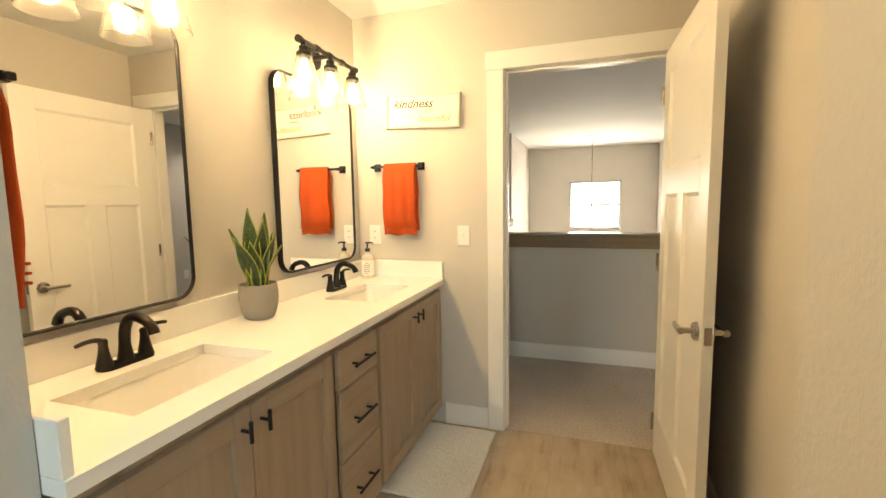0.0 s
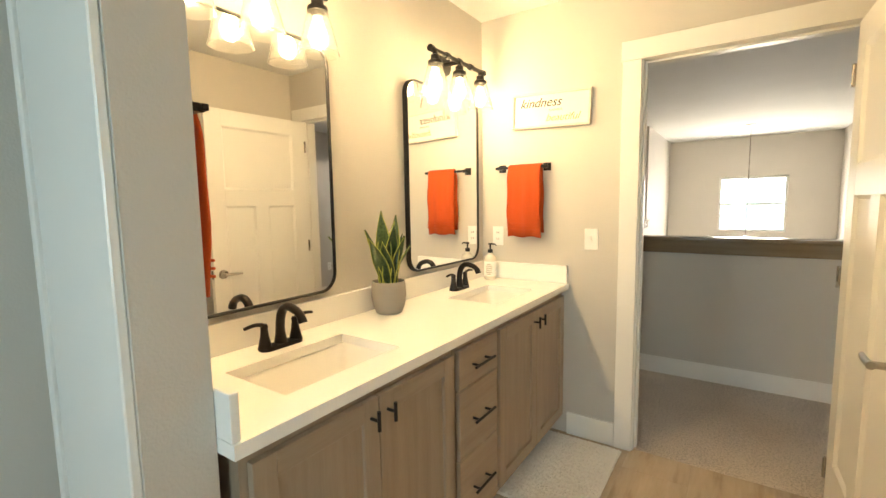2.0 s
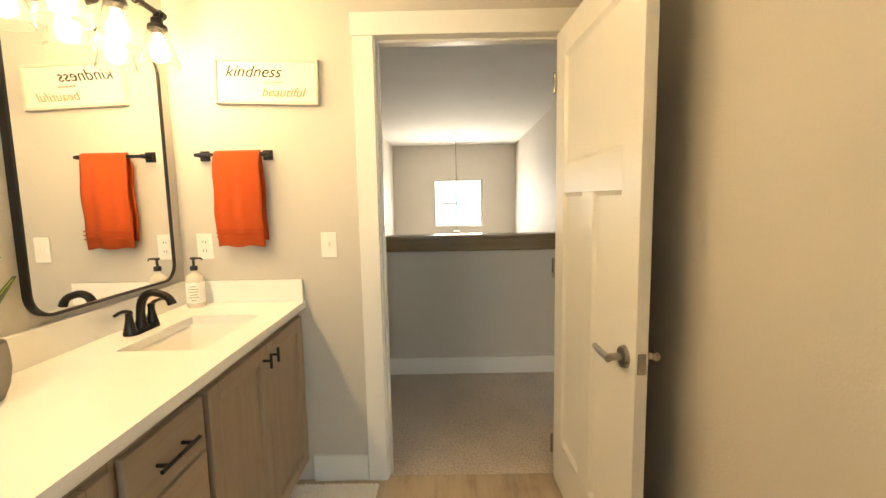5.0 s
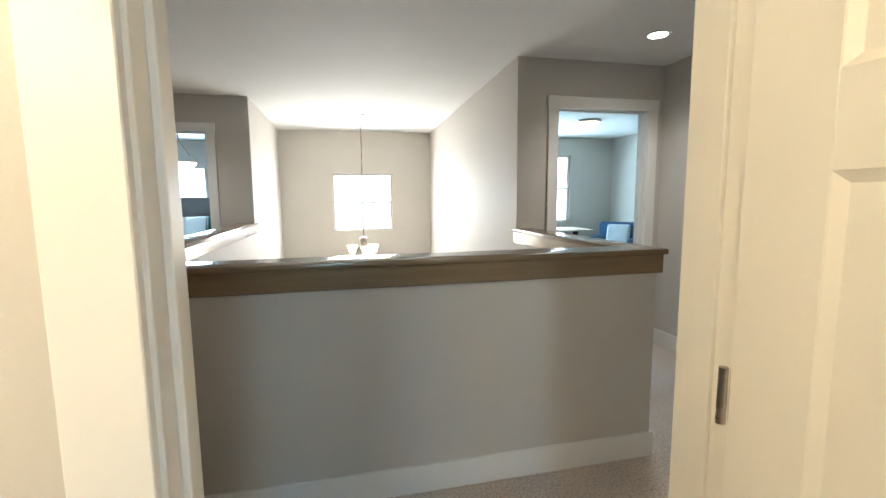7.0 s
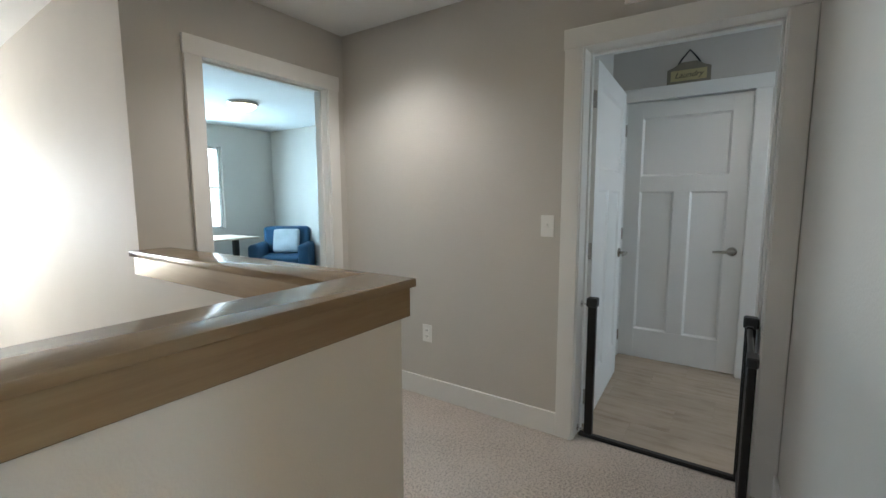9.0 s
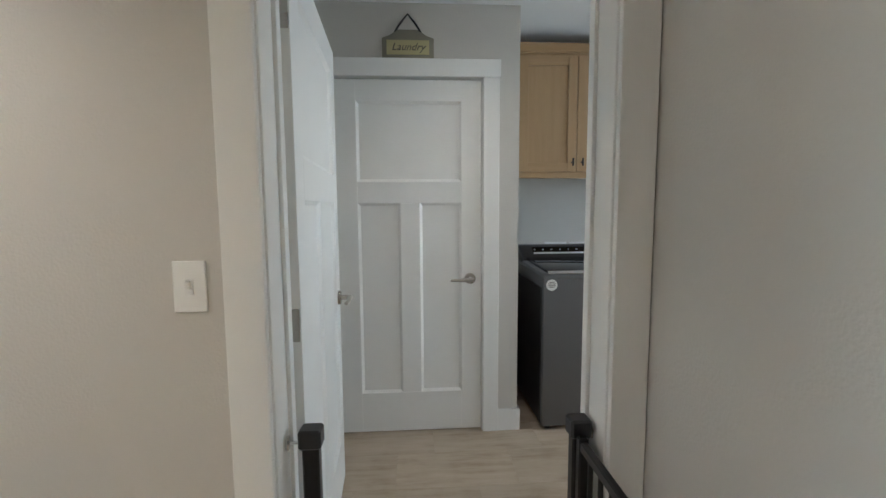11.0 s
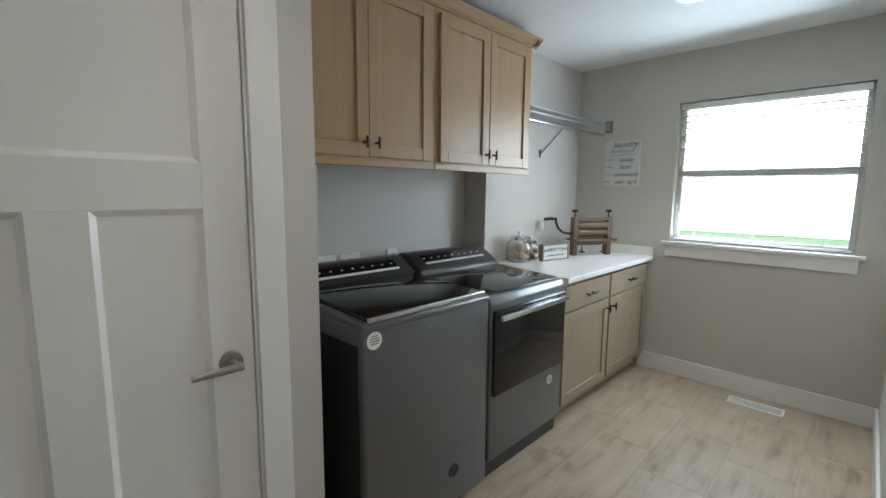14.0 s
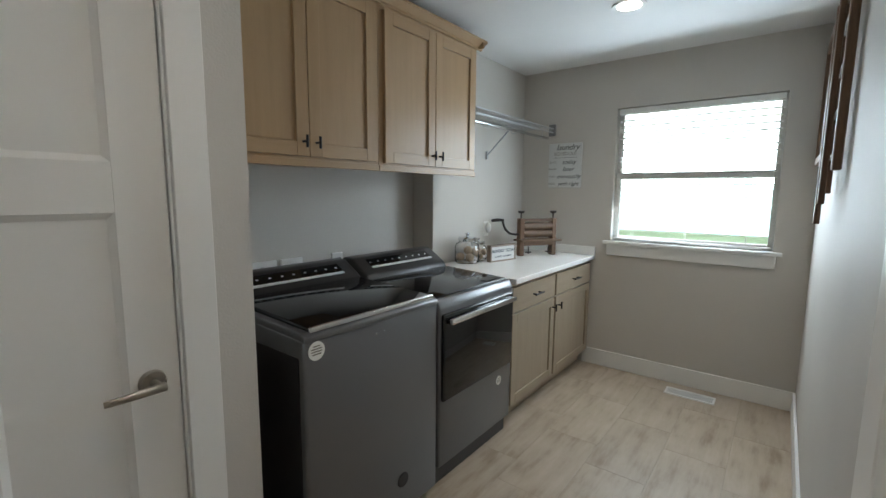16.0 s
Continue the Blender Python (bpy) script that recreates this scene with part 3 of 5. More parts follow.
for y0, y1 in SINKS:
    s = thing("sink", "white ceramic undermount rectangular sink", "sink", group="vanity sinks")
    bm = bmesh.new()
    rings = []
    for ins, z, r in ((-0.012, 0.854, 0.02), (-0.004, 0.856, 0.03), (0.004, 0.845, 0.035), (0.022, 0.78, 0.045), (0.05, 0.738, 0.055), (0.09, 0.728, 0.03)):
        rings.append([(x, y, z) for x, y in rounded(SX0 + ins, SX1 - ins, y0 + ins, y1 - ins, r)])
    vs = ring_loft(bm, rings)
    bm.faces.new(vs[-1])
    part("basin", bm, CERAMIC, s, smooth=True)
    cb = bmesh.new()
    lathe(cb, [(0.0, 0.731), (0.018, 0.732), (0.022, 0.730), (0.022, 0.7285)], ((SX0 + SX1) / 2, (y0 + y1) / 2, 0), 20)
    part("drain", cb, BRONZE, s, "dark bronze drain", True)


def faucet(y):
    f = thing("faucet", "oil-rubbed bronze two-handle arched basin faucet", "faucet", (-0.80, y, CT1), 0, "vanity faucets")
    bm = bmesh.new()
    ring_loft(bm, [[(x, yy, z) for x, yy in rounded(-0.027 + k, 0.027 - k, -0.082 + k, 0.082 - k, 0.026 - k)] for k, z in ((0, 0), (0, 0.006), (0.004, 0.014), (0.02, 0.018))])
    part("base_plate", bm, BRONZE, f, smooth=True)
    bm = bmesh.new()
    p = [(0, 0, 0.008), (0, 0, 0.05)] + arc((0, 0, 0.07), (0.004, 0, 0.165), (0.06, 0, 0.158), 8) + arc((0.075, 0, 0.153), (0.11, 0, 0.145), (0.118, 0, 0.108), 5)
    tube(bm, p, [0.024, 0.017] + [0.0155] * 9 + [0.015, 0.015, 0.0145, 0.0145, 0.015, 0.0155], 16)
    part("spout", bm, BRONZE, f, smooth=True)
    for s in (-1, 1):
        bm = bmesh.new()
        lathe(bm, [(0.024, 0.008), (0.021, 0.02), (0.014, 0.055), (0.0115, 0.08), (0.013, 0.092), (0.009, 0.1), (0.0, 0.101)], (0, s * 0.062, 0), 20)
        tube(bm, arc((0, s * 0.062, 0.092), (0.002, s * 0.085, 0.112), (0.004, s * 0.135, 0.1), 6), [0.009, 0.0085, 0.008, 0.0075, 0.007, 0.0065, 0.006], 10)
        part("handle", bm, BRONZE, f, smooth=True)
    f.scale = (1.0, 0.95, 0.87)
    return f


faucet(-1.565)
faucet(-0.445)


# ---- bathroom: mirrors and vanity lights ----
def mirror(y0, y1, label):
    m = thing("mirror", label, "mirror", group="vanity mirrors")
    z0, z1, r, w = 1.012, 1.945, 0.075, 0.010
    x0, x1 = BX0, BX0 + 0.026

    def loop(k, x):
        return [(x, y, z) for y, z in rounded(y0 + k, y1 - k, z0 + k, z1 - k, r - k * 0.9, 8)]

    bm = bmesh.new()
    ring_loft(bm, [loop(0, x0), loop(0, x1 - 0.003), loop(0.003, x1), loop(w - 0.003, x1), loop(w, x1 - 0.003), loop(w, x0 + 0.016)])
    part("frame", bm, BLACK, m, "black metal frame with rounded corners")
    bm = bmesh.new()
    v = ring_loft(bm, [loop(w - 0.002, x0 + 0.002), loop(w - 0.002, x0 + 0.019)])
    bm.faces.new(v[-1])
    part("mirror_glass", bm, MIRROR, m, "clear silvered glass")
    return m


mirror(-1.925, -1.243, "tall black-framed mirror with rounded corners over the first sink")
mirror(-0.774, -0.092, "tall black-framed mirror with rounded corners beside the towel")


def vanity_light(yc):
    v = thing("vanity_light", "black three-light vanity fixture with clear glass shades, lit", "wall lamp", group="vanity lights")
    z, xb = 2.077, BX0 + 0.105
    bm = bmesh.new()
    cyl(bm, (BX0, yc, z), (BX0 + 0.018, yc, z), 0.06, 0.056, 28)
    cyl(bm, (BX0 + 0.018, yc, z), (xb, yc, z), 0.012, n=14)
    part("wall_plate", bm, BLACK, v, smooth=True)
    bm = bmesh.new()
    cyl(bm, (xb, yc - 0.25, z), (xb, yc + 0.25, z), 0.011, n=14)
    for k in (-0.25, -0.115, 0.0, 0.115, 0.25):
        cyl(bm, (xb, yc + k - 0.012, z), (xb, yc + k + 0.012, z), 0.0165, n=14)
    part("bar", bm, BLACK, v, smooth=True)
    for k in (-0.22, 0, 0.22):
        y = yc + k
        bm = bmesh.new()
        lathe(bm, [(0.012, 0.0), (0.012, -0.02), (0.021, -0.024), (0.021, -0.045), (0.034, -0.05), (0.036, -0.058), (0.036, -0.066), (0.028, -0.07), (0.02, -0.082), (0.0, -0.082)], (xb, y, z), 24)
        part("socket", bm, BLACK, v, smooth=True)
        bm = bmesh.new()
        lathe(bm, [(0.032, -0.066), (0.037, -0.074), (0.055, -0.14), (0.071, -0.205), (0.0695, -0.206), (0.0535, -0.14), (0.0355, -0.075), (0.0305, -0.067)], (xb, y, z), 32)
        sh = part("shade", bm, SHADE, v, "clear flared glass shade", True)
        sh.visible_shadow = False
        bm = bmesh.new()
        lathe(bm, [(0.0, -0.186), (0.014, -0.183), (0.025, -0.172), (0.03, -0.155), (0.027, -0.135), (0.017, -0.105), (0.0135, -0.084)], (xb, y, z), 24)
        bl = part("bulb", bm, BULB, v, "glowing warm bulb", True)
        bl.visible_shadow = False
        lamp("bulb_light", "POINT", BULB_W, WARM, Matrix.Translation((xb, y, z - 0.135)), radius=0.025)
    return v


BULB_W = 4.1
vanity_light(-1.575)
vanity_light(-0.43)

# ---- bathroom: counter things ----
pot = thing("potted_snake_plant", "snake plant with yellow-edged leaves in a grey concrete pot", "plant", (-0.788, -1.035, CT1))
CONCRETE = paint("concrete", (0.27, 0.245, 0.215), 0.75, 0.6, 120, 0.16)
bm = bmesh.new()
lathe(bm, [(0.050, 0.0), (0.056, 0.004), (0.068, 0.035), (0.0745, 0.075), (0.0735, 0.11), (0.0705, 0.136), (0.069, 0.138), (0.066, 0.136), (0.065, 0.112), (0.0, 0.111)], n=40)
part("pot", bm, CONCRETE, pot, "grey concrete pot", True)
bm = bmesh.new()
lathe(bm, [(0.0648, 0.112), (0.03, 0.119), (0.0, 0.117)], n=24)
part("soil", bm, paint("soil", (0.05, 0.035, 0.025), 0.95, 1.0, 90, 0.3), pot, "dark potting soil", True)


def leaf_mat():
    m, nt, b = nodes_of("snake_leaf")
    uv = nt.nodes.new("ShaderNodeUVMap")
    sep = nt.nodes.new("ShaderNodeSeparateXYZ")
    nt.links.new(uv.outputs[0], sep.inputs[0])
    mp = nt.nodes.new("ShaderNodeMapping")
    mp.inputs["Scale"].default_value = (3, 16, 1)
    nt.links.new(uv.outputs[0], mp.inputs[0])
    n = noise_node(nt, mp.outputs[0], 1.6, 4)
    body = ramp(nt, n, [(0.38, (0.022, 0.05, 0.016)), (0.6, (0.065, 0.11, 0.04))])
    edge = nt.nodes.new("ShaderNodeMath")
    edge.operation = "SUBTRACT"
    nt.links.new(sep.outputs[0], edge.inputs[0])
    edge.inputs[1].default_value = 0.5
    ab = nt.nodes.new("ShaderNodeMath")
    ab.operation = "ABSOLUTE"
    nt.links.new(edge.outputs[0], ab.inputs[0])
    gt = nt.nodes.new("ShaderNodeMath")
    gt.operation = "GREATER_THAN"
    gt.inputs[1].default_value = 0.455
    nt.links.new(ab.outputs[0], gt.inputs[0])
    mix = nt.nodes.new("ShaderNodeMix")
    mix.data_type = "RGBA"
    nt.links.new(gt.outputs[0], mix.inputs[0])
    nt.links.new(body, mix.inputs[6])
    mix.inputs[7].default_value = (0.34, 0.36, 0.06, 1)
    nt.links.new(mix.outputs[2], b.inputs["Base Color"])
    b.inputs["Roughness"].default_value = 0.42
    return m


LEAF = leaf_mat()
rnd = random.Random(4)
SCALE_L, SCALE_W = 1.32, 2.5
for i, (ang, lean, hgt, wid) in enumerate(((20, 0.25, 0.17, 0.03), (75, 0.10, 0.235, 0.036), (130, 0.32, 0.15, 0.03), (170, 0.12, 0.21, 0.036), (215, 0.28, 0.19, 0.032), (260, 0.05, 0.25, 0.038), (300, 0.36, 0.16, 0.03), (340, 0.15, 0.22, 0.034), (100, 0.45, 0.17, 0.028), (280, 0.48, 0.17, 0.028), (40, 0.40, 0.14, 0.026))):
    a = radians(ang)
    hgt, wid, lean = hgt * SCALE_L, wid * SCALE_W, lean * 1.2
    out = Vector((math.cos(a), math.sin(a), 0))
    side = Vector((-math.sin(a), math.cos(a), 0))
    bm = bmesh.new()
    uvl = bm.loops.layers.uv.new("UVMap")
    rows_ = []
    N = 12
    for j in range(N + 1):
        t = j / N
        c = out * (0.012 + lean * hgt * t * (0.4 + 0.6 * t)) + Vector((0, 0, 0.105 + hgt * t))
        tw = side.copy()
        tw.rotate(Euler((0, 0, 0.7 * (t - 0.3) * (1 if i % 2 else -1))))
        w = wid * 0.5 * (0.75 + 0.9 * t * (1 - t)) * (1 if t < 0.45 else max(0.02, 1 - ((t - 0.45) / 0.55) ** 1.7))
        rows_.append([(bm.verts.new(c + tw * w * k - out * 0.007 * (1 - k * k)), (k + 1) / 2, t) for k in (-1, -0.5, 0, 0.5, 1)])
    for p, q in zip(rows_, rows_[1:]):
        for k in range(4):
            quad = (p[k], p[k + 1], q[k + 1], q[k])
            fc = bm.faces.new([z[0] for z in quad])
            for lp, z in zip(fc.loops, quad):
                lp[uvl].uv = (z[1], z[2])
    lf = part("leaf", bm, LEAF, pot, smooth=True)
    sol = lf.modifiers.new("thickness", "SOLIDIFY")
    sol.thickness = 0.003

soap = thing("soap_dispenser", "clear soap bottle with black pump and white label", "soap bottle", (-0.80, -0.09, CT1))
bm = bmesh.new()
lathe(bm, [(0.03, 0), (0.033, 0.004), (0.033, 0.115), (0.028, 0.128), (0.013, 0.138), (0.012, 0.15), (0, 0.15)], n=28)
part("bottle", bm, paint("soap_bottle", (0.66, 0.62, 0.54), 0.15, 0, 60, 0.02), soap, "pale soap bottle", True)
bm = bmesh.new()
lathe(bm, [(0.0335, 0.02), (0.0338, 0.021), (0.0338, 0.1), (0.0335, 0.101)], n=28)
part("label", bm, PLASTIC, soap, "white printed label", True)
bm = bmesh.new()
lathe(bm, [(0.014, 0.148), (0.014, 0.165), (0.005, 0.168), (0.005, 0.19), (0.011, 0.192), (0.011, 0.2), (0, 0.2)], n=18)
tube(bm, [(0.005, 0, 0.196), (0.03, 0, 0.196), (0.036, 0, 0.188)], [0.005, 0.004, 0.003], 8)
part("pump", bm, BLACKPL, soap, "black pump head", True)
INK = paint("black_ink", (0.02, 0.02, 0.02), 0.6, 0, 60, 0)
GREYINK = paint("grey_ink", (0.25, 0.23, 0.2), 0.6, 0, 60, 0)
bm = bmesh.new()
for k, w in enumerate((0.5, 0.8, 0.8, 0.6, 0.8, 0.4)):
    z = 0.085 - k * 0.011
    for j in range(6):
        a0, a1 = radians(-75 + (j - 3) * 13 * w), radians(-75 + (j - 2.15) * 13 * w)
        vs = [bm.verts.new((0.0342 * math.cos(q), 0.0342 * math.sin(q), zz)) for q, zz in ((a0, z), (a1, z), (a1, z + 0.004), (a0, z + 0.004))]
        bm.faces.new(vs)
part("print", bm, GREYINK, soap)
soap.scale = (1.1, 1.1, 1.1)

ORANGE = paint("terry_orange", (0.44, 0.062, 0.009), 0.95, 1.0, 260, 0.12)


def towel_bar(at, turn, label):
    """A short bar on two square posts; local y points out of the wall, x runs along it."""
    b = thing("towel_bar", label, "towel bar", at, turn, "black towel bars")
    for x in (-0.14, 0.14):
        part("post", boxes((x - 0.022, x + 0.022, -0.008, 0.0, -0.022, 0.022), (x - 0.009, x + 0.009, -0.06, -0.008, -0.009, 0.009), bevel=0.002), BLACK, b)
    part("bar", boxes((-0.16, 0.16, -0.062, -0.048, -0.007, 0.007), bevel=0.002), BLACK, b)
    return b


def towel(at, turn, w, h, label):
    t = thing("hand_towel", label, "towel", at, turn, "orange hand towels")
    rr = random.Random(7)
    bm = bmesh.new()
    NX = 22

    def wave(x, d):
        return 0.006 * math.sin(x * 38 + 0.6) * d + 0.004 * math.sin(x * 95) * d

    prof = [(-0.028, -h * 0.93)] + [(-0.028 + 0.002 * math.sin(k), -h * 0.93 * (1 - k / 8)) for k in range(1, 8)] + [(-0.037, 0.008), (-0.050, 0.018), (-0.066, 0.010)] + [(-0.074 - 0.010 * math.sin(k * 0.33), -h * k / 10) for k in range(1, 11)]
    grid = []
    for y, z in prof:
        d = min(1.0, max(0.0, -z / 0.12))
        grid.append([bm.verts.new(((-w / 2 + w * i / NX) * (1 + 0.03 * d) + 0.003 * math.sin(z * 30), y - wave(-w / 2 + w * i / NX, d) * (1 if y < -0.05 else 0.3), z + 0.004 * math.sin(i * 0.5) * d)) for i in range(NX + 1)])
    for a, b in zip(grid, grid[1:]):
        for i in range(NX):
            bm.faces.new((a[i], a[i + 1], b[i + 1], b[i]))
    o = part("cloth", bm, ORANGE, t, smooth=True)
    s = o.modifiers.new("thickness", "SOLIDIFY")
    s.thickness = 0.009
    bm = bmesh.new()
    for k in (0, 1, 2):
        pts = [(-w / 2 * 1.02 + w * 1.04 * i / NX, -0.086 - wave(-w / 2 + w * i / NX, 1), -h * 0.80 - k * 0.018) for i in range(NX + 1)]
        tube(bm, pts, 0.0032, 6)
    part("woven_band", bm, ORANGE, t, "ribbed woven band", True)
    return t


towel_bar((-0.618, 0, 1.55), 0, "black square towel bar beside the door")
towel((-0.591, 0, 1.55), 0, 0.198, 0.40, "orange terry hand towel folded over its bar")
towel_bar((-0.62, -2.0, 1.55), 180, "black square towel bar on the stub wall")
towel((-0.615, -2.0, 1.55), 180, 0.185, 0.40, "orange terry hand towel hanging on the stub wall")


def wall_plate(name, m, label, category, kind="switch", group=""):
    """Face plate; local y points into the room as -y, x to the right."""
    p = thing(name, label, category, group=group)
    p.matrix_world = m
    bm = bmesh.new()
    box(bm, -0.036, 0.036, -0.006, 0, -0.058, 0.058, 0.0025, 2)
    part("plate", bm, PLASTIC, p)
    if kind == "switch":
        part("toggle", boxes((-0.005, 0.005, -0.017, -0.005, -0.004, 0.014), bevel=0.0015), PLASTIC, p)
        part("collar", boxes((-0.009, 0.009, -0.0075, -0.005, -0.017, 0.017), bevel=0.0008), PLASTIC, p)
    else:
        if kind == "gfci":
            part("insert", boxes((-0.0175, 0.0175, -0.0072, -0.005, -0.036, 0.036), bevel=0.0015), PLASTIC, p)
        for z in (-0.02, 0.02):
            s = part("socket", boxes((-0.016, 0.016, -0.0085, -0.005, z - 0.014, z + 0.014), bevel=0.003), PLASTIC, p)
            part("slot", boxes((-0.0075, -0.005, -0.0092, -0.008, z - 0.005, z + 0.006), (0.005, 0.0075, -0.0092, -0.008, z - 0.005, z + 0.006)), BLACKPL, s)
    return p


wall_plate("light_switch", pose(-0.225, 0, 1.143), "white toggle light switch beside the bathroom door", "light switch")
wall_plate("outlet", pose(-0.79, 0, 1.147), "white double outlet above the vanity", "outlet", "gfci")
ORIGIN = REST
wall_plate("light_switch", ORIGIN @ pose(2.88, 1.348, 1.162, 0, 0, -90), "white light switch beside the laundry door", "light switch")
wall_plate("outlet", ORIGIN @ pose(2.88, 2.152, 0.43, 0, 0, -90), "white double outlet low on the landing wall", "outlet", "outlet")

ORIGIN = BATH
# towel-side sign
FRAMEWHITE = paint("whitewashed_wood", (0.62, 0.57, 0.48), 0.6, 0.5, 40, 0.12)


def lettering(name, text, size, m, material, parent, shear=0.0, extrude=0.0008, offset=0.0):
    cu = bpy.data.curves.new(name, "FONT")
    cu.body, cu.size, cu.align_x, cu.align_y, cu.shear, cu.extrude, cu.offset = text, size, "CENTER", "CENTER", shear, extrude, offset
    tmp = new("lettering_curve", cu)
    me = bpy.data.meshes.new_from_object(tmp.evaluated_get(bpy.context.evaluated_depsgraph_get()))
    bpy.data.objects.remove(tmp)
    bpy.data.curves.remove(cu)
    me.materials.clear()
    me.materials.append(material)
    ob = new(name, me)
    ob.parent = parent
    ob.matrix_basis = m
    return ob


sign = thing("kindness_sign", "white framed wooden sign with script lettering", "sign", (-0.46, 0, 1.862))
sign.matrix_world = pose(-0.46, 0, 1.862, 0, 2.2, 0)
part("board", boxes((-0.215, 0.215, -0.014, -0.001, -0.085, 0.085)), paint("sign_white", (0.72, 0.69, 0.62), 0.6, 0.2, 60, 0.03), sign)
for d in ((-0.226, 0.226, -0.024, -0.002, 0.084, 0.096), (-0.226, 0.226, -0.024, -0.002, -0.096, -0.084), (-0.226, -0.214, -0.024, -0.002, -0.084, 0.084), (0.214, 0.226, -0.024, -0.002, -0.084, 0.084)):
    part("frame_strip", boxes(d, bevel=0.0015), FRAMEWHITE, sign)
lettering("writing", "kindness", 0.07, pose(-0.06, -0.0155, 0.04, 90), INK, sign, 0.35)
lettering("writing", "IS ALWAYS", 0.016, pose(0.03, -0.0155, -0.003, 90), GREYINK, sign)
lettering("writing", "beautiful", 0.055, pose(0.07, -0.0155, -0.045, 90), paint("gold_ink", (0.42, 0.30, 0.14), 0.5, 0, 60, 0), sign, 0.35)

# bath mat
mat_ = thing("bath_mat", "white looped cotton bath mat on the tiles", "rug")
bm = bmesh.new()
NXM, NYM = 60, 96
X0, X1, Y0, Y1 = -0.44, -0.03, -0.72, -0.05
g = []
for j in range(NYM + 1):
    g.append([])
    for i in range(NXM + 1):
        e = min(i, NXM - i, j, NYM - j)
        z = 0.004 if e == 0 else 0.013 + 0.005 * math.sin(i * 2.2) * math.sin(j * 2.6) + rnd.uniform(-0.003, 0.003)
        g[-1].append(bm.verts.new((X0 + (X1 - X0) * i / NXM + rnd.uniform(-1, 1) * 0.002, Y0 + (Y1 - Y0) * j / NYM + rnd.uniform(-1, 1) * 0.002, z)))
for j in range(NYM):
    for i in range(NXM):
        bm.faces.new((g[j][i], g[j][i + 1], g[j + 1][i + 1], g[j + 1][i]))
part("mat_surface", bm, paint("cotton_white", (0.80, 0.78, 0.745), 0.95, 0.9, 300, 0.06), mat_, smooth=True)

ORIGIN = REST


# ---- windows ----
def window_y(name, x0, x1, z0, z1, y, out, label, rails=1, depth=0.1):
    """A white window set in a wall along x; out is the way to the outside."""
    w = thing(name, label, "window", kind="structure")
    a, b = sorted((y + out * 0.07, y + out * 0.11))
    f = 0.035
    bm = boxes((x0, x0 + f, a, b, z0, z1), (x1 - f, x1, a, b, z0, z1), (x0 + f, x1 - f, a, b, z0, z0 + f), (x0 + f, x1 - f, a, b, z1 - f, z1), bevel=0.003)
    part("window_frame", bm, PLASTIC, w, "white vinyl frame")
    if rails:
        zm = (z0 + z1) / 2
        part("meeting_rail", boxes((x0 + f, x1 - f, a - 0.005, b + 0.005, zm - 0.02, zm + 0.02), bevel=0.003), PLASTIC, w)
    p = part("pane", boxes((x0 + f, x1 - f, (a + b) / 2 - 0.002, (a + b) / 2 + 0.002, z0 + f, z1 - f)), PANE, w, "clear glass pane")
    p.visible_shadow = False
    return w


window_y("window_1", 0.004, 0.996, 0.78, 1.742, 7.05, 1, "white-framed window high in the stairwell wall")
window_y("window_2", 3.165, 4.21, 1.043, 2.068, -2.66, -1, "white double-hung laundry window with raised blinds")
window_y("window_3", 2.95, 4.42, 0.85, 2.1, 7.2, 1, "white-framed office window")
window_y("window_4", -2.95, -2.35, 1.33, 1.95, 8.7, 1, "small white-framed window over the bed", 0)
struct("window_sill", boxes((3.115, 4.26, -2.76, -2.625, 1.018, 1.043), (3.145, 4.235, -2.66, -2.642, 0.93, 1.018), bevel=0.003), WHITE, "white painted window sill and apron", "trim")
SKYGLOW = emitter("bright_overcast", (0.93, 0.98, 1.0), 5.0)
# distant trees: their daylit paleness is put in as a bluish glow
TREES = emitter("glowing_trees", (0.72, 0.92, 0.93), 1.3)
struct("backdrop_laundry", boxes((-30, 40, -62.2, -62.0, -4, 60)), SKYGLOW, "white bright sky beyond the laundry window", "backdrop")
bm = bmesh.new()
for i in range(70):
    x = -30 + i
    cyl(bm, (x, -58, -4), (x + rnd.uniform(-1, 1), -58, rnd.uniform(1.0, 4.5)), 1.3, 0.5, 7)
struct("backdrop_trees", bm, TREES, "pale tree line far beyond the window, its daylight set as glow", "backdrop")
struct("backdrop_front", boxes((-60, 60, 62.0, 62.2, -4, 60)), SKYGLOW, "white bright sky beyond the stairwell window", "backdrop")

# pale gable across the street, far beyond the stairwell window; its daylight is emission
bm = bmesh.new()
for x0, x1, z0, z1 in ((-2.4, 5.4, -4.0, -1.5),):
    box(bm, x0, x1, 59.0, 60.0, z0, z1)
v = [bm.verts.new((x, y, z)) for y in (58.6, 60.0) for x, z in ((-3.0, -1.6), (6.0, -1.6), (1.5, 2.3))]
for q in ((0, 1, 2), (3, 5, 4), (0, 2, 5, 3), (1, 4, 5, 2), (0, 3, 4, 1)):
    bm.faces.new([v[k] for k in q])
struct("backdrop_gable", bm, emitter("glowing_gable", (0.70, 0.93, 0.97), 1.2), "pale gable roof across the street, its daylight set as glow", "backdrop")

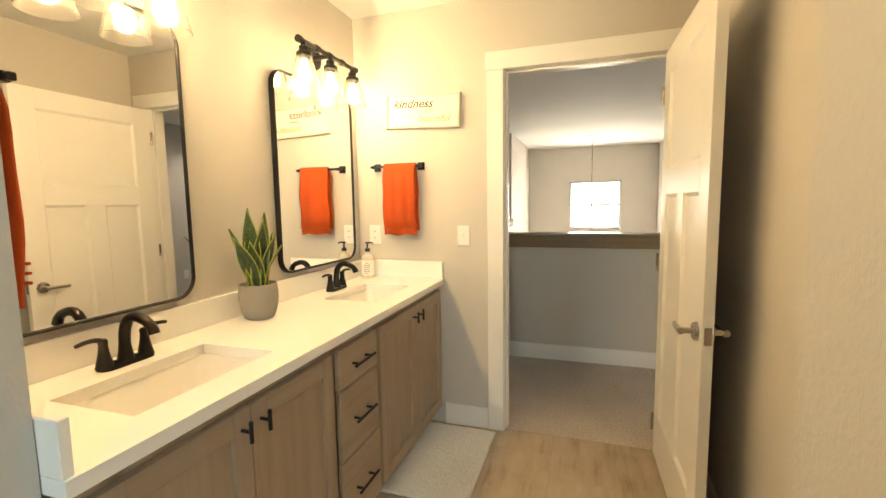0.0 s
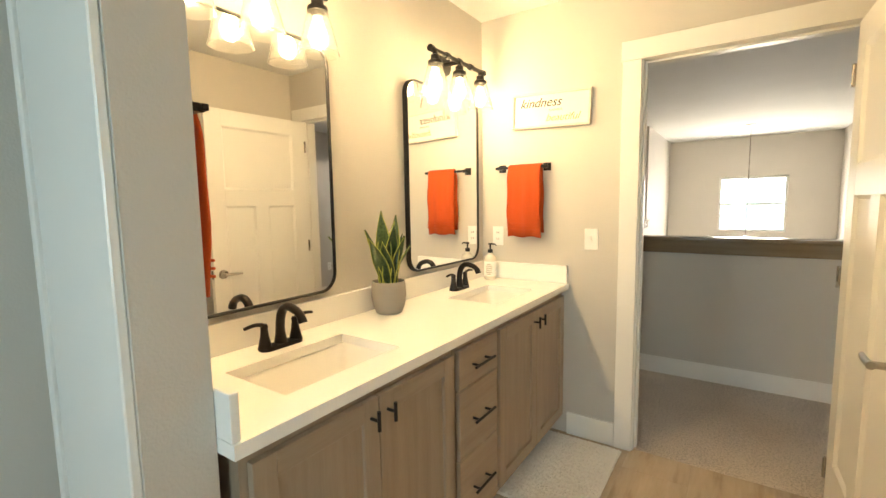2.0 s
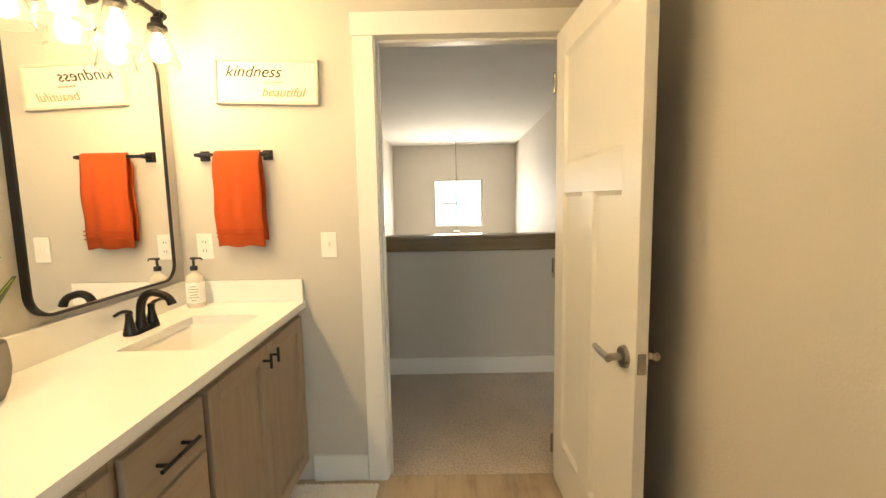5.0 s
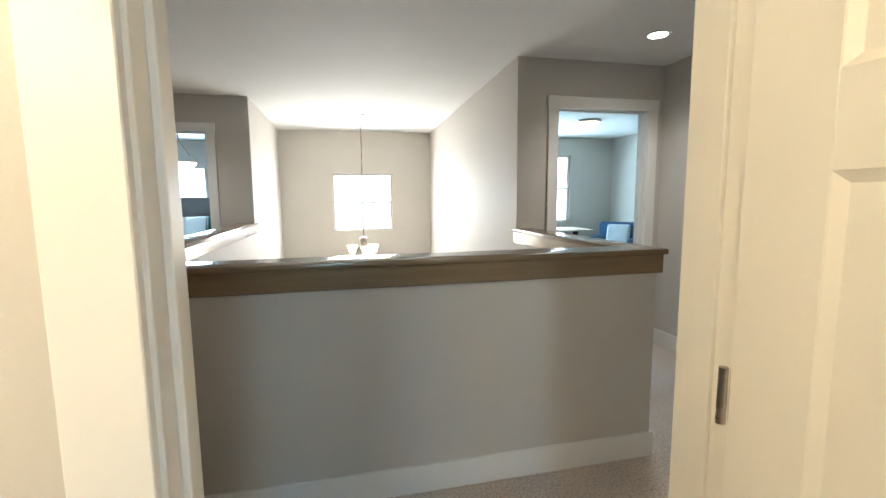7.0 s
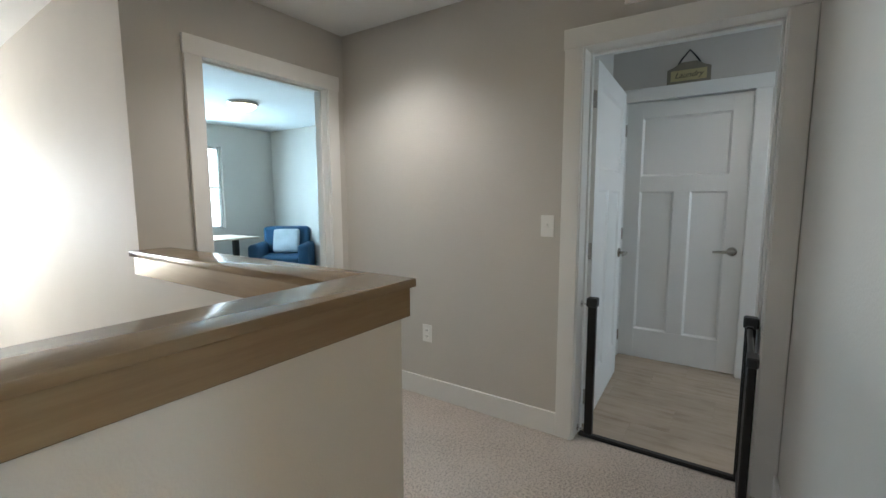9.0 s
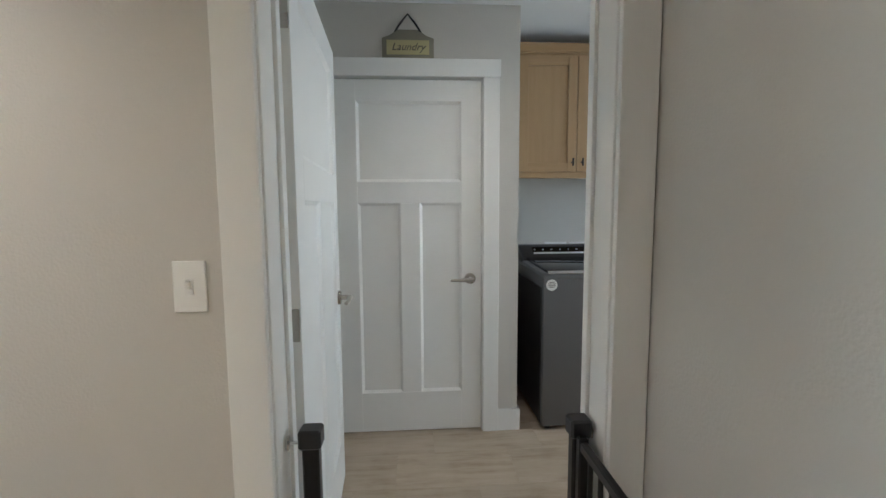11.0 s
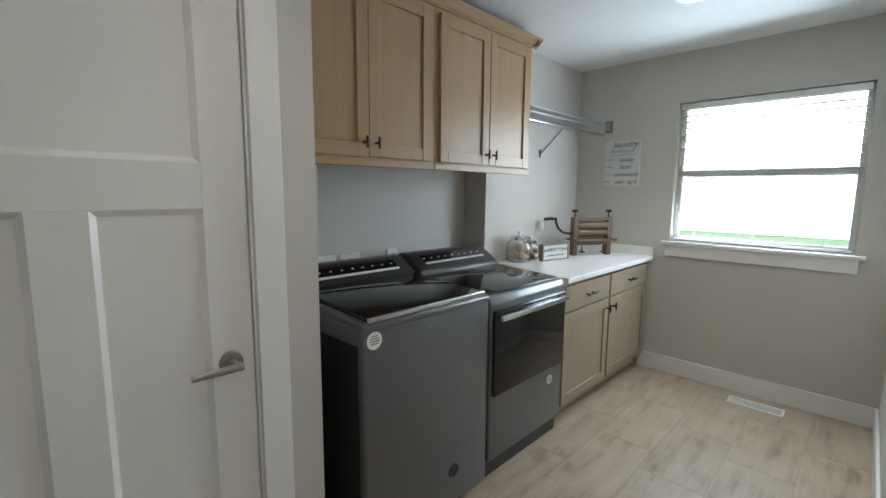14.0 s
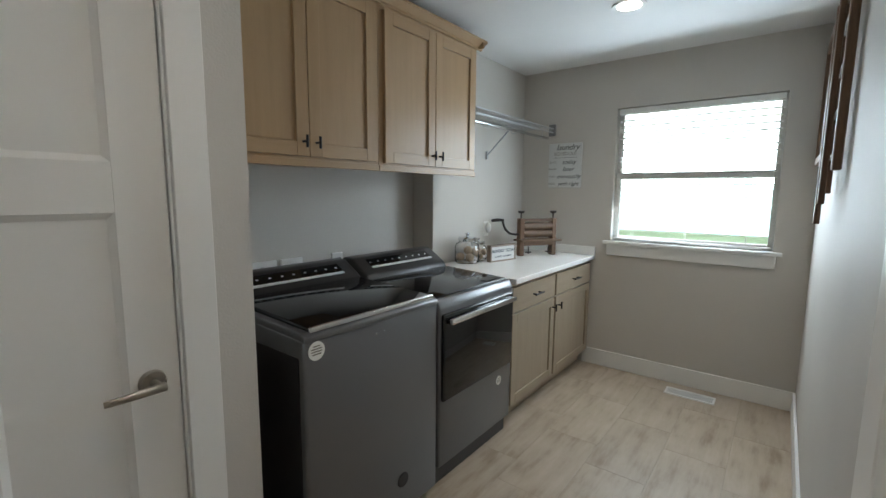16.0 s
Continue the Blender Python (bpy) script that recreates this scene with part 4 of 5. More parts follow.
# blinds in the laundry window
bl = thing("window_blinds", "white slatted blinds with open slats", "blinds")
part("head_rail", boxes((3.175, 4.2, -2.725, -2.675, 2.02, 2.062), bevel=0.003), PLASTIC, bl)
sl = boxes((-0.505, 0.505, -0.024, 0.024, -0.0012, 0.0012))
first = part("slat", sl, PLASTIC, bl)
zs = [1.085 + 0.0445 * i for i in range(21)]
first.matrix_basis = pose(3.6875, -2.70, zs[0], 4, 0, 0)
for z in zs[1:]:
    o = new("slat", first.data)
    o.parent = bl
    o.matrix_basis = pose(3.6875, -2.70, z, 4, 0, 0)
part("bottom_rail", boxes((3.18, 4.195, -2.724, -2.676, 1.052, 1.068), bevel=0.003), PLASTIC, bl)
for x in (3.32, 3.69, 4.06):
    bm = bmesh.new()
    for y in (-2.724, -2.676):
        cyl(bm, (x, y, 1.06), (x, y, 2.03), 0.001, n=5)
    part("cord", bm, PLASTIC, bl)

# ---- laundry ----
MM = (MAPLE, MAPLE_H)
MB = (wood("maple_grey", (0.37, 0.295, 0.21), (0.31, 0.245, 0.17), 2, 0.4), wood("maple_grey_across", (0.37, 0.295, 0.21), (0.31, 0.245, 0.17), 1, 0.4))
UX = 4.715
for y0, y1, lab in ((-0.622, 0.198, "honey maple wall cabinet over the washer"), (-1.474, -0.624, "honey maple wall cabinet over the dryer")):
    c = thing("wall_cabinet", lab, "cabinet", group="laundry wall cabinets")
    part("body", boxes((UX + 0.021, 5.19 if y0 > -1 else 5.01, y0, y1, 1.54, 2.305)), MAPLE, c)
    part("light_rail", boxes((UX + 0.012, UX + 0.03, y0, y1, 1.515, 1.545), bevel=0.002), MAPLE_H, c)
    part("face_frame", boxes((UX + 0.019, UX + 0.0215, y0, y1, 1.54, 2.305)), MAPLE, c)
    m = (y0 + y1) / 2
    for a, b, k in ((y0 + 0.03, m - 0.002, 1), (m + 0.002, y1 - 0.03, -1)):
        f = shaker_front("door", c, UX + 0.019, a, b, 1.556, 2.28, MM, t=-0.019)
        bar_pull(f, UX, (b - 0.03) if k > 0 else (a + 0.03), 1.615, -1, 0.05, True)
cr = thing("crown_moulding", "honey maple crown moulding on the wall cabinets", "moulding", kind="structure")
bm = bmesh.new()
prof = ((0.0, 2.30), (-0.012, 2.302), (-0.012, 2.313), (-0.02, 2.317), (-0.045, 2.337), (-0.05, 2.34), (-0.05, 2.352), (0.0, 2.352))
ring_loft(bm, [[(UX + 0.019 + dx, y, z) for dx, z in prof] for y in (-1.522, 0.235)])
ring_loft(bm, [[(x, -1.474 + dx, z) for dx, z in prof] for x in (UX - 0.03, 5.01)])
part("crown", bm, MAPLE_H, cr)

CX = 4.352
for y0, y1, lab in ((-1.955, -1.33, "taupe maple base cabinet beside the dryer"), (-2.655, -1.957, "taupe maple base cabinet in the corner")):
    c = thing("base_cabinet", lab, "cabinet", group="laundry base cabinets")
    part("body", boxes((CX + 0.021, 5.01, y0, y1, 0.10, 0.882), (CX + 0.075, 5.01, y0, y1, 0.0, 0.1)), MB[0], c)
    f = shaker_front("drawer", c, CX + 0.02, y0 + 0.012, y1 - 0.012, 0.70, 0.855, MB, drawer=True, t=-0.02)
    bar_pull(f, CX, (y0 + y1) / 2, 0.775, -1, 0.12)
    f = shaker_front("door", c, CX + 0.02, y0 + 0.012, y1 - 0.012, 0.115, 0.688, MB, t=-0.02)
    bar_pull(f, CX, y0 + 0.045 if y1 > -1.5 else y1 - 0.045, 0.625, -1, 0.05, True)
lt = thing("laundry_worktop", "white quartz worktop with a short backsplash", "worktop")
part("slab", boxes((4.322, 5.01, -2.658, -1.315, 0.884, 0.916), bevel=0.003, seg=2), QUARTZ, lt)
part("backsplash", boxes((4.324, 5.01, -2.658, -2.638, 0.916, 0.985), bevel=0.002), QUARTZ, lt)


def body_shape(bm, y0, y1, pts, bevel=0.012):
    """A cabinet whose side outline (x, z) runs from y0 to y1."""
    a = [bm.verts.new((x, y0, z)) for x, z in pts]
    b = [bm.verts.new((x, y1, z)) for x, z in pts]
    n = len(pts)
    fs = [bm.faces.new(a), bm.faces.new(b[::-1])]
    for i in range(n):
        fs.append(bm.faces.new((a[i], b[i], b[(i + 1) % n], a[(i + 1) % n])))
    bmesh.ops.recalc_face_normals(bm, faces=bm.faces)
    bmesh.ops.bevel(bm, geom=list(bm.edges), offset=bevel, segments=3, affect="EDGES", profile=0.5)
    return bm


WY0, WY1 = -0.592, 0.11
FX = 4.33
ws = thing("washing_machine", "slate grey top-loading washing machine with a black glass lid", "washing machine")
part("cabinet", body_shape(bmesh.new(), WY0, WY1, ((FX, 0.025), (FX, 0.925), (5.03, 0.95), (5.03, 0.025))), SLATE, ws, smooth=True)
# thin sheet over the closet-facing side, much darker than the slate body
part("dark_side", boxes((FX + 0.03, 5.02, WY1 - 0.001, WY1 + 0.003, 0.04, 0.86)), SLATE_DARK, ws)
part("top_deck", body_shape(bmesh.new(), WY0 + 0.002, WY1 - 0.002, ((FX - 0.004, 0.912), (FX - 0.004, 0.934), (FX + 0.02, 0.946), (4.84, 0.962), (4.84, 0.91)), 0.006), SLATE, ws, smooth=True)
lid = part("lid", body_shape(bmesh.new(), WY0 + 0.03, WY1 - 0.03, ((FX + 0.012, 0.942), (FX + 0.012, 0.958), (4.83, 0.982), (4.83, 0.96)), 0.005), GLOSSBLACK, ws, "dark tinted glass lid", True)
part("lid_trim", body_shape(bmesh.new(), WY0 + 0.028, WY1 - 0.028, ((FX + 0.004, 0.942), (FX + 0.004, 0.96), (FX + 0.016, 0.962), (FX + 0.016, 0.942)), 0.003), STEEL, lid, "chrome front edge", True)
con = part("control_panel", body_shape(bmesh.new(), WY0 + 0.006, WY1 - 0.006, ((4.80, 0.935), (4.82, 0.975), (4.95, 1.058), (5.02, 1.058), (5.02, 0.935)), 0.014), SLATE_DARK, ws, "dark sloping control panel", True)


def on_console(name, y0, y1, s0, s1, mat, lift):
    """A strip that lies on the sloping face of a control panel."""
    p, q = Vector((4.82, 0, 0.975)), Vector((4.95, 0, 1.058))
    d = q - p
    nrm = Vector((-d.z, 0, d.x)).normalized() * lift
    bm = bmesh.new()
    lo, hi = p + d * s0 + nrm, p + d * s1 + nrm
    back = nrm * (-1.5)
    pts = [(lo.x, lo.z), (hi.x, hi.z), ((hi + back).x, (hi + back).z), ((lo + back).x, (lo + back).z)]
    return pts, y0, y1


def console_strip(name, parent, y0, y1, s0, s1, mat, lift=0.003, label=""):
    pts, a, b = on_console(name, y0, y1, s0, s1, mat, lift)
    bm = bmesh.new()
    va = [bm.verts.new((x, a, z)) for x, z in pts]
    vb = [bm.verts.new((x, b, z)) for x, z in pts]
    bm.faces.new(va)
    bm.faces.new(vb[::-1])
    for i in range(4):
        bm.faces.new((va[i], vb[i], vb[(i + 1) % 4], va[(i + 1) % 4]))
    return part(name, bm, mat, parent, label)


def badge(parent, x, y, z, r, label):
    bm = bmesh.new()
    cyl(bm, (x + 0.002, y, z), (x - 0.0015, y, z), r, n=28)
    b = part("sticker", bm, PLASTIC, parent, label)
    bm = bmesh.new()
    for k, w in ((0.5, 0.7), (0.22, 1.1), (-0.06, 1.1), (-0.34, 0.9)):
        box(bm, x - 0.0022, x - 0.0012, y - r * w * 0.6, y + r * w * 0.6, z + r * k - r * 0.07, z + r * k + r * 0.07)
    part("print", bm, GREYINK, b)


SATIN = paint("satin_chrome", (0.78, 0.78, 0.79), 0.5, 0.0, 250, 0.02, 0.5)


def console_detail(parent, y0, y1):
    s = console_strip("display", parent, y0 + 0.09, y1 - 0.09, 0.42, 0.80, GLOSSBLACK, 0.002, "black control display")
    console_strip("chrome_strip", parent, y0 + 0.09, y1 - 0.09, 0.33, 0.41, SATIN, 0.005, "bright chrome strip")
    for i in range(9):
        y = y0 + 0.11 + (y1 - y0 - 0.22) * i / 8
        console_strip("mark", s, y, y + 0.012, 0.60, 0.64, SATIN, 0.0035)


console_detail(con, WY0, WY1)
badge(ws, FX, 0.061, 0.879, 0.033, "round white sticker")
bm = bmesh.new()
ring_loft(bm, [[(FX - 0.0015 * k, -0.237 + 0.026 * math.cos(a) * (1 - 0.15 * k), 0.869 + 0.009 * math.sin(a)) for a in (2 * math.pi * i / 20 for i in range(20))] for k in (0, 1)])
part("badge", bm, STEEL, ws, "small chrome emblem")
part("access_cap", cyl(bmesh.new(), (FX + 0.001, -0.362, 0.18), (FX - 0.003, -0.362, 0.18), 0.034, 0.03, 28), SLATE_DARK, ws, "dark round cap", True)
for y in (WY0 + 0.05, WY1 - 0.05):
    for x in (FX + 0.05, 4.97):
        part("foot", cyl(bmesh.new(), (x, y, 0.0), (x, y, 0.03), 0.02, n=14), BLACKPL, ws)

DY0, DY1 = -1.29, -0.608
dr = thing("dryer", "slate grey front-loading dryer with a dark glass door", "dryer")
part("cabinet", body_shape(bmesh.new(), DY0, DY1, ((FX, 0.095), (FX, 0.885), (FX + 0.02, 0.92), (5.03, 0.945), (5.03, 0.095))), SLATE, dr, smooth=True)
part("top_panel", body_shape(bmesh.new(), DY0 + 0.02, DY1 - 0.02, ((FX + 0.04, 0.918), (FX + 0.04, 0.928), (4.84, 0.954), (4.84, 0.93)), 0.004), GLOSSBLACK, dr, "glossy dark top panel", True)
con = part("control_panel", body_shape(bmesh.new(), DY0 + 0.006, DY1 - 0.006, ((4.80, 0.935), (4.82, 0.975), (4.95, 1.058), (5.02, 1.058), (5.02, 0.935)), 0.014), SLATE_DARK, dr, "dark sloping control panel", True)
console_detail(con, DY0, DY1)
door = part("door", boxes((FX - 0.018, FX + 0.004, DY0 + 0.02, DY1 - 0.012, 0.432, 0.855), bevel=0.01, seg=3), GLOSSBLACK, dr, "dark glass door", True)
bm = boxes((FX - 0.05, FX - 0.022, DY0 + 0.035, DY1 - 0.035, 0.808, 0.834), bevel=0.005, seg=2)
for y in (DY0 + 0.06, DY1 - 0.06):
    box(bm, FX - 0.03, FX, y - 0.012, y + 0.012, 0.811, 0.831)
part("handle", bm, STEEL, door, "bright steel bar handle", True)
badge(dr, FX, -1.153, 0.357, 0.026, "small round sticker")
part("kick_panel", boxes((FX + 0.03, 5.02, DY0 + 0.01, DY1 - 0.01, 0.0, 0.1), bevel=0.002), SLATE_DARK, dr)
bm = bmesh.new()
ring_loft(bm, [[(FX - 0.0185 - 0.001 * k, -0.956 + 0.022 * math.cos(a), 0.79 + 0.007 * math.sin(a)) for a in (2 * math.pi * i / 20 for i in range(20))] for k in (0, 1)])
part("badge", bm, STEEL, dr, "small chrome emblem")

# supply boxes low on the niche wall, above the washer
for y, hw in ((-0.235, 0.085), (-0.41, 0.065), (-0.71, 0.04)):
    b = thing("wall_box", "white recessed supply box on the niche wall", "supply box", group="supply boxes")
    part("rim", boxes((5.175, 5.19, y - hw, y + hw, 0.985, 1.058), bevel=0.004), PLASTIC, b)
    part("valve", cyl(bmesh.new(), (5.176, y, 1.02), (5.155, y, 1.02), 0.012, n=12), STEEL, b)

# things on the worktop
WT = 0.916
for at, s, lab in (((4.90, -1.645, WT), 1.1, "glass jar of dryer balls with a metal lid"), ((4.91, -1.80, WT), 0.85, "smaller glass jar of dryer balls")):
    j = thing("glass_jar", lab, "jar", at, group="laundry jars")
    bm = bmesh.new()
    lathe(bm, [(r * s, z * s) for r, z in ((0.0, 0.0), (0.07, 0.0), (0.078, 0.008), (0.08, 0.03), (0.08, 0.105), (0.07, 0.125), (0.055, 0.135), (0.055, 0.145), (0.052, 0.145), (0.052, 0.133), (0.067, 0.122), (0.077, 0.103), (0.077, 0.03), (0.07, 0.006), (0.0, 0.005))], n=32)
    part("jar", bm, GLASS, j, "clear glass", True).visible_shadow = False
    bm = bmesh.new()
    lathe(bm, [(r * s, z * s) for r, z in ((0.058, 0.14), (0.06, 0.142), (0.06, 0.16), (0.055, 0.166), (0.012, 0.17), (0.008, 0.178), (0.014, 0.186), (0.012, 0.194), (0.0, 0.196))], n=28)
    part("lid", bm, STEEL, j, "brushed metal lid with a knob", True)
    FELT = paint("felt", (0.55, 0.42, 0.30), 0.95, 0.8, 160, 0.25)
    for k, (dx, dy, dz) in enumerate(((-0.035, 0.02, 0.036), (0.034, 0.026, 0.036), (0.0, -0.04, 0.036), (-0.01, 0.005, 0.083), (-0.045, -0.025, 0.07))):
        bm = bmesh.new()
        bmesh.ops.create_icosphere(bm, subdivisions=2, radius=0.029 * s, matrix=Matrix.Translation((dx * s, dy * s, dz * s)))
        part("dryer_ball", bm, FELT, j, smooth=True)

bs = thing("box_sign", "small wooden framed laundry sign on the worktop", "sign")
bs.matrix_world = ORIGIN @ pose(4.76, -1.885, WT, 0, 0, -101)
BOARD = paint("sign_board", (0.62, 0.62, 0.60), 0.6, 0.2, 60, 0.05)
part("board", boxes((-0.13, 0.13, -0.02, 0.01, 0.006, 0.112)), BOARD, bs)
for d in ((-0.14, 0.14, -0.026, 0.012, 0.11, 0.122), (-0.14, 0.14, -0.026, 0.012, 0.0, 0.01), (-0.14, -0.128, -0.026, 0.012, 0.01, 0.11), (0.128, 0.14, -0.026, 0.012, 0.01, 0.11)):
    part("frame_strip", boxes(d, bevel=0.001), paint("weathered_wood", (0.27, 0.21, 0.16), 0.7, 0.5, 60, 0.2), bs)
SIGNBLUE = paint("slate_ink", (0.05, 0.07, 0.09), 0.6, 0, 60, 0)
lettering("writing", "LAUNDRY TODAY", 0.033, pose(0, -0.0205, 0.076, 90), SIGNBLUE, bs, 0, 0.0005, 0.0006)
lettering("writing", "OR NAKED TOMORROW", 0.0165, pose(0, -0.0205, 0.036, 90), SIGNBLUE, bs, 0, 0.0005)

# night light in the outlet on the wall
nl = thing("night_light", "white oval plug-in night light on the wall", "night light", (5.01, -2.06, 1.13))
part("plate", boxes((-0.006, 0, -0.036, 0.036, -0.058, 0.058), bevel=0.002), PLASTIC, nl)
bm = bmesh.new()
bmesh.ops.create_uvsphere(bm, u_segments=20, v_segments=12, radius=1.0, matrix=Matrix.Translation((-0.025, 0, 0.01)) @ Matrix.Diagonal((0.022, 0.028, 0.042, 1)))
part("cover", bm, PLASTIC, nl, smooth=True)

# clothes wringer
wr = thing("clothes_wringer", "antique wooden clothes wringer with an iron crank", "wringer")
wr.matrix_world = ORIGIN @ pose(4.695, -2.335, WT, 0, 0, -121)
IRON = paint("rusty_iron", (0.035, 0.025, 0.02), 0.6, 0.6, 120, 0.35, 0.4)
for x in (-0.15, 0.15):
    part("post", boxes((x - 0.02, x + 0.02, -0.028, 0.028, 0.0, 0.30), bevel=0.004), OLDWOOD, wr)
    bm = bmesh.new()
    cyl(bm, (x, 0, 0.30), (x, 0, 0.345), 0.006, n=10)
    cyl(bm, (x, 0, 0.34), (x, 0, 0.35), 0.022, 0.016, 16)
    cyl(bm, (x - 0.026, 0, 0.352), (x + 0.026, 0, 0.352), 0.007, n=8)
    part("tension_screw", bm, IRON, wr, smooth=True)
    bm = bmesh.new()
    cyl(bm, (x * 0.62, -0.03, 0.075), (x * 0.62, -0.03, 0.02), 0.005, n=8)
    cyl(bm, (x * 0.62 - 0.025, -0.03, 0.03), (x * 0.62 + 0.025, -0.03, 0.03), 0.005, n=8)
    part("clamp", bm, IRON, wr, smooth=True)
for z, r in ((0.175, 0.03), (0.235, 0.03)):
    part("roller", cyl(bmesh.new(), (-0.13, 0, z), (0.13, 0, z), r, n=24), OLDWOOD_H, wr, "worn wooden roller", True)
part("top_bar", boxes((-0.13, 0.13, -0.022, 0.022, 0.272, 0.296), bevel=0.003), OLDWOOD_H, wr)
part("drip_board", boxes((-0.185, 0.185, -0.085, 0.05, 0.118, 0.134), (-0.13, 0.13, -0.03, 0.03, 0.082, 0.118), bevel=0.003), OLDWOOD_H, wr)
bm = bmesh.new()
tube(bm, [(-0.15, 0, 0.175), (-0.20, 0, 0.172), (-0.25, 0, 0.182), (-0.29, 0, 0.215), (-0.31, 0, 0.26), (-0.315, 0, 0.285)], 0.009, 10)
tube(bm, [(-0.305, 0, 0.288), (-0.36, 0, 0.29), (-0.41, 0, 0.286)], [0.009, 0.013, 0.011], 10)
part("crank", bm, IRON, wr, "iron crank handle", True)

# wire shelf on the wall
sh = thing("wire_shelf", "white-grey wire shelf with a hanging rod and brace", "shelf")
WIRE = paint("coated_wire", (0.42, 0.43, 0.44), 0.35, 0, 60, 0.03, 0.6)
ZS, Y0S, Y1S = 1.955, -2.655, -1.47
bm = bmesh.new()
for x in (4.995, 4.86, 4.725):
    cyl(bm, (x, Y0S, ZS), (x, Y1S, ZS), 0.0035, n=8)
cyl(bm, (4.725, Y0S, ZS - 0.035), (4.725, Y1S, ZS - 0.035), 0.0035, n=8)
part("long_wire", bm, WIRE, sh, smooth=True)
bm = bmesh.new()
n = int((Y1S - Y0S) / 0.026)
for i in range(n):
    y = Y0S + 0.01 + i * 0.026
    tube(bm, [(4.997, y, ZS + 0.004), (4.728, y, ZS + 0.004), (4.724, y, ZS - 0.035)], 0.0018, 5)
tagged(part("cross_wire", bm, WIRE, sh), kind="stuff")
part("rod", cyl(bmesh.new(), (4.78, Y0S, ZS - 0.075), (4.78, Y1S, ZS - 0.075), 0.011, n=14), STEEL, sh, "round hanging rod", True)
for y in (-1.66, -2.05, -2.45):
    part("rod_hook", tube(bmesh.new(), [(4.73, y, ZS - 0.03), (4.735, y, ZS - 0.08), (4.76, y, ZS - 0.1), (4.79, y, ZS - 0.095), (4.80, y, ZS - 0.07)], 0.003, 6), WIRE, sh, smooth=True)
part("brace", tube(bmesh.new(), [(4.74, -2.047, ZS - 0.005), (5.0, -2.047, ZS - 0.25)], 0.006, 8), WIRE, sh, smooth=True)
part("brace_foot", boxes((4.995, 5.01, -2.057, -2.037, ZS - 0.28, ZS - 0.22), bevel=0.002), WIRE, sh)
part("end_bracket", boxes((4.705, 4.765, -2.655, -2.64, ZS - 0.06, ZS + 0.035), bevel=0.003), paint("grey_bracket", (0.2, 0.2, 0.2), 0.5, 0, 60, 0.05), sh, "grey wall bracket")

# laundry schedule board
lb = thing("schedule_sign", "white laundry schedule canvas with black script", "sign")
lb.matrix_world = ORIGIN @ pose(4.612, -2.66, 1.646, 0, 0, 180)
part("canvas", boxes((-0.143, 0.143, -0.018, -0.001, -0.183, 0.183), bevel=0.003), BOARD, lb)
for k, (txt, size, sh_, dx, z) in enumerate((("laundry", 0.066, 0.35, 0.02, 0.148), ("SCHEDULE", 0.04, 0, 0, 0.096), ("today", 0.052, 0.35, 0.035, 0.028), ("later", 0.052, 0.35, 0.03, -0.03), ("eventually", 0.05, 0.35, 0.035, -0.09), ("yeah right", 0.045, 0.35, 0.035, -0.15))):
    lettering("writing", txt, size, pose(dx, -0.0185, z, 90), INK if k != 1 else GREYINK, lb, sh_, 0.0005)
for txt, z in (("SORT:", 0.028), ("WASH:", -0.03), ("FOLD:", -0.09), ("IRON:", -0.15)):
    lettering("writing", txt, 0.024, pose(-0.105, -0.0185, z, 90), GREYINK, lb, 0, 0.0005)
part("dotted_rule", boxes(*[(-0.1 + 0.013 * i, -0.094 + 0.013 * i, -0.0192, -0.0178, 0.064, 0.068) for i in range(16)]), INK, lb)

# floor drain and floor vent
fd = thing("floor_drain", "round dark metal floor drain in the tiles", "drain", (4.10, -0.526, 0))
bm = bmesh.new()
lathe(bm, [(0.058, 0.001), (0.062, 0.001), (0.062, 0.004), (0.05, 0.005), (0.048, 0.002), (0.0, 0.002)], n=36)
part("rim", bm, paint("dull_steel", (0.25, 0.24, 0.23), 0.45, 0.1, 100, 0.1, 0.8), fd, smooth=True)
bm = bmesh.new()
for r in (0.012, 0.024, 0.036):
    for i in range(int(r * 420)):
        a = 2 * math.pi * i / int(r * 420)
        cyl(bm, (r * math.cos(a), r * math.sin(a), 0.002), (r * math.cos(a), r * math.sin(a), 0.0052), 0.0038, n=8)
part("slots", bm, BLACKPL, fd)
fv = thing("floor_vent", "white metal floor register near the window wall", "floor vent", (3.55, -2.485, 0), 0)
part("backing", boxes((-0.145, 0.145, -0.05, 0.05, 0.0005, 0.002)), BLACKPL, fv)
part("frame", boxes((-0.155, 0.155, -0.06, -0.045, 0, 0.006), (-0.155, 0.155, 0.045, 0.06, 0, 0.006), (-0.155, -0.14, -0.045, 0.045, 0, 0.006), (0.14, 0.155, -0.045, 0.045, 0, 0.006), bevel=0.0015), PLASTIC, fv)
one = part("slat", boxes((-0.0032, 0.0032, -0.045, 0.045, 0.001, 0.005)), PLASTIC, fv)
for i in range(24):
    o = one if i == 0 else new("slat", one.data)
    o.parent = fv
    o.location = (-0.132 + i * 0.0115, 0, 0)


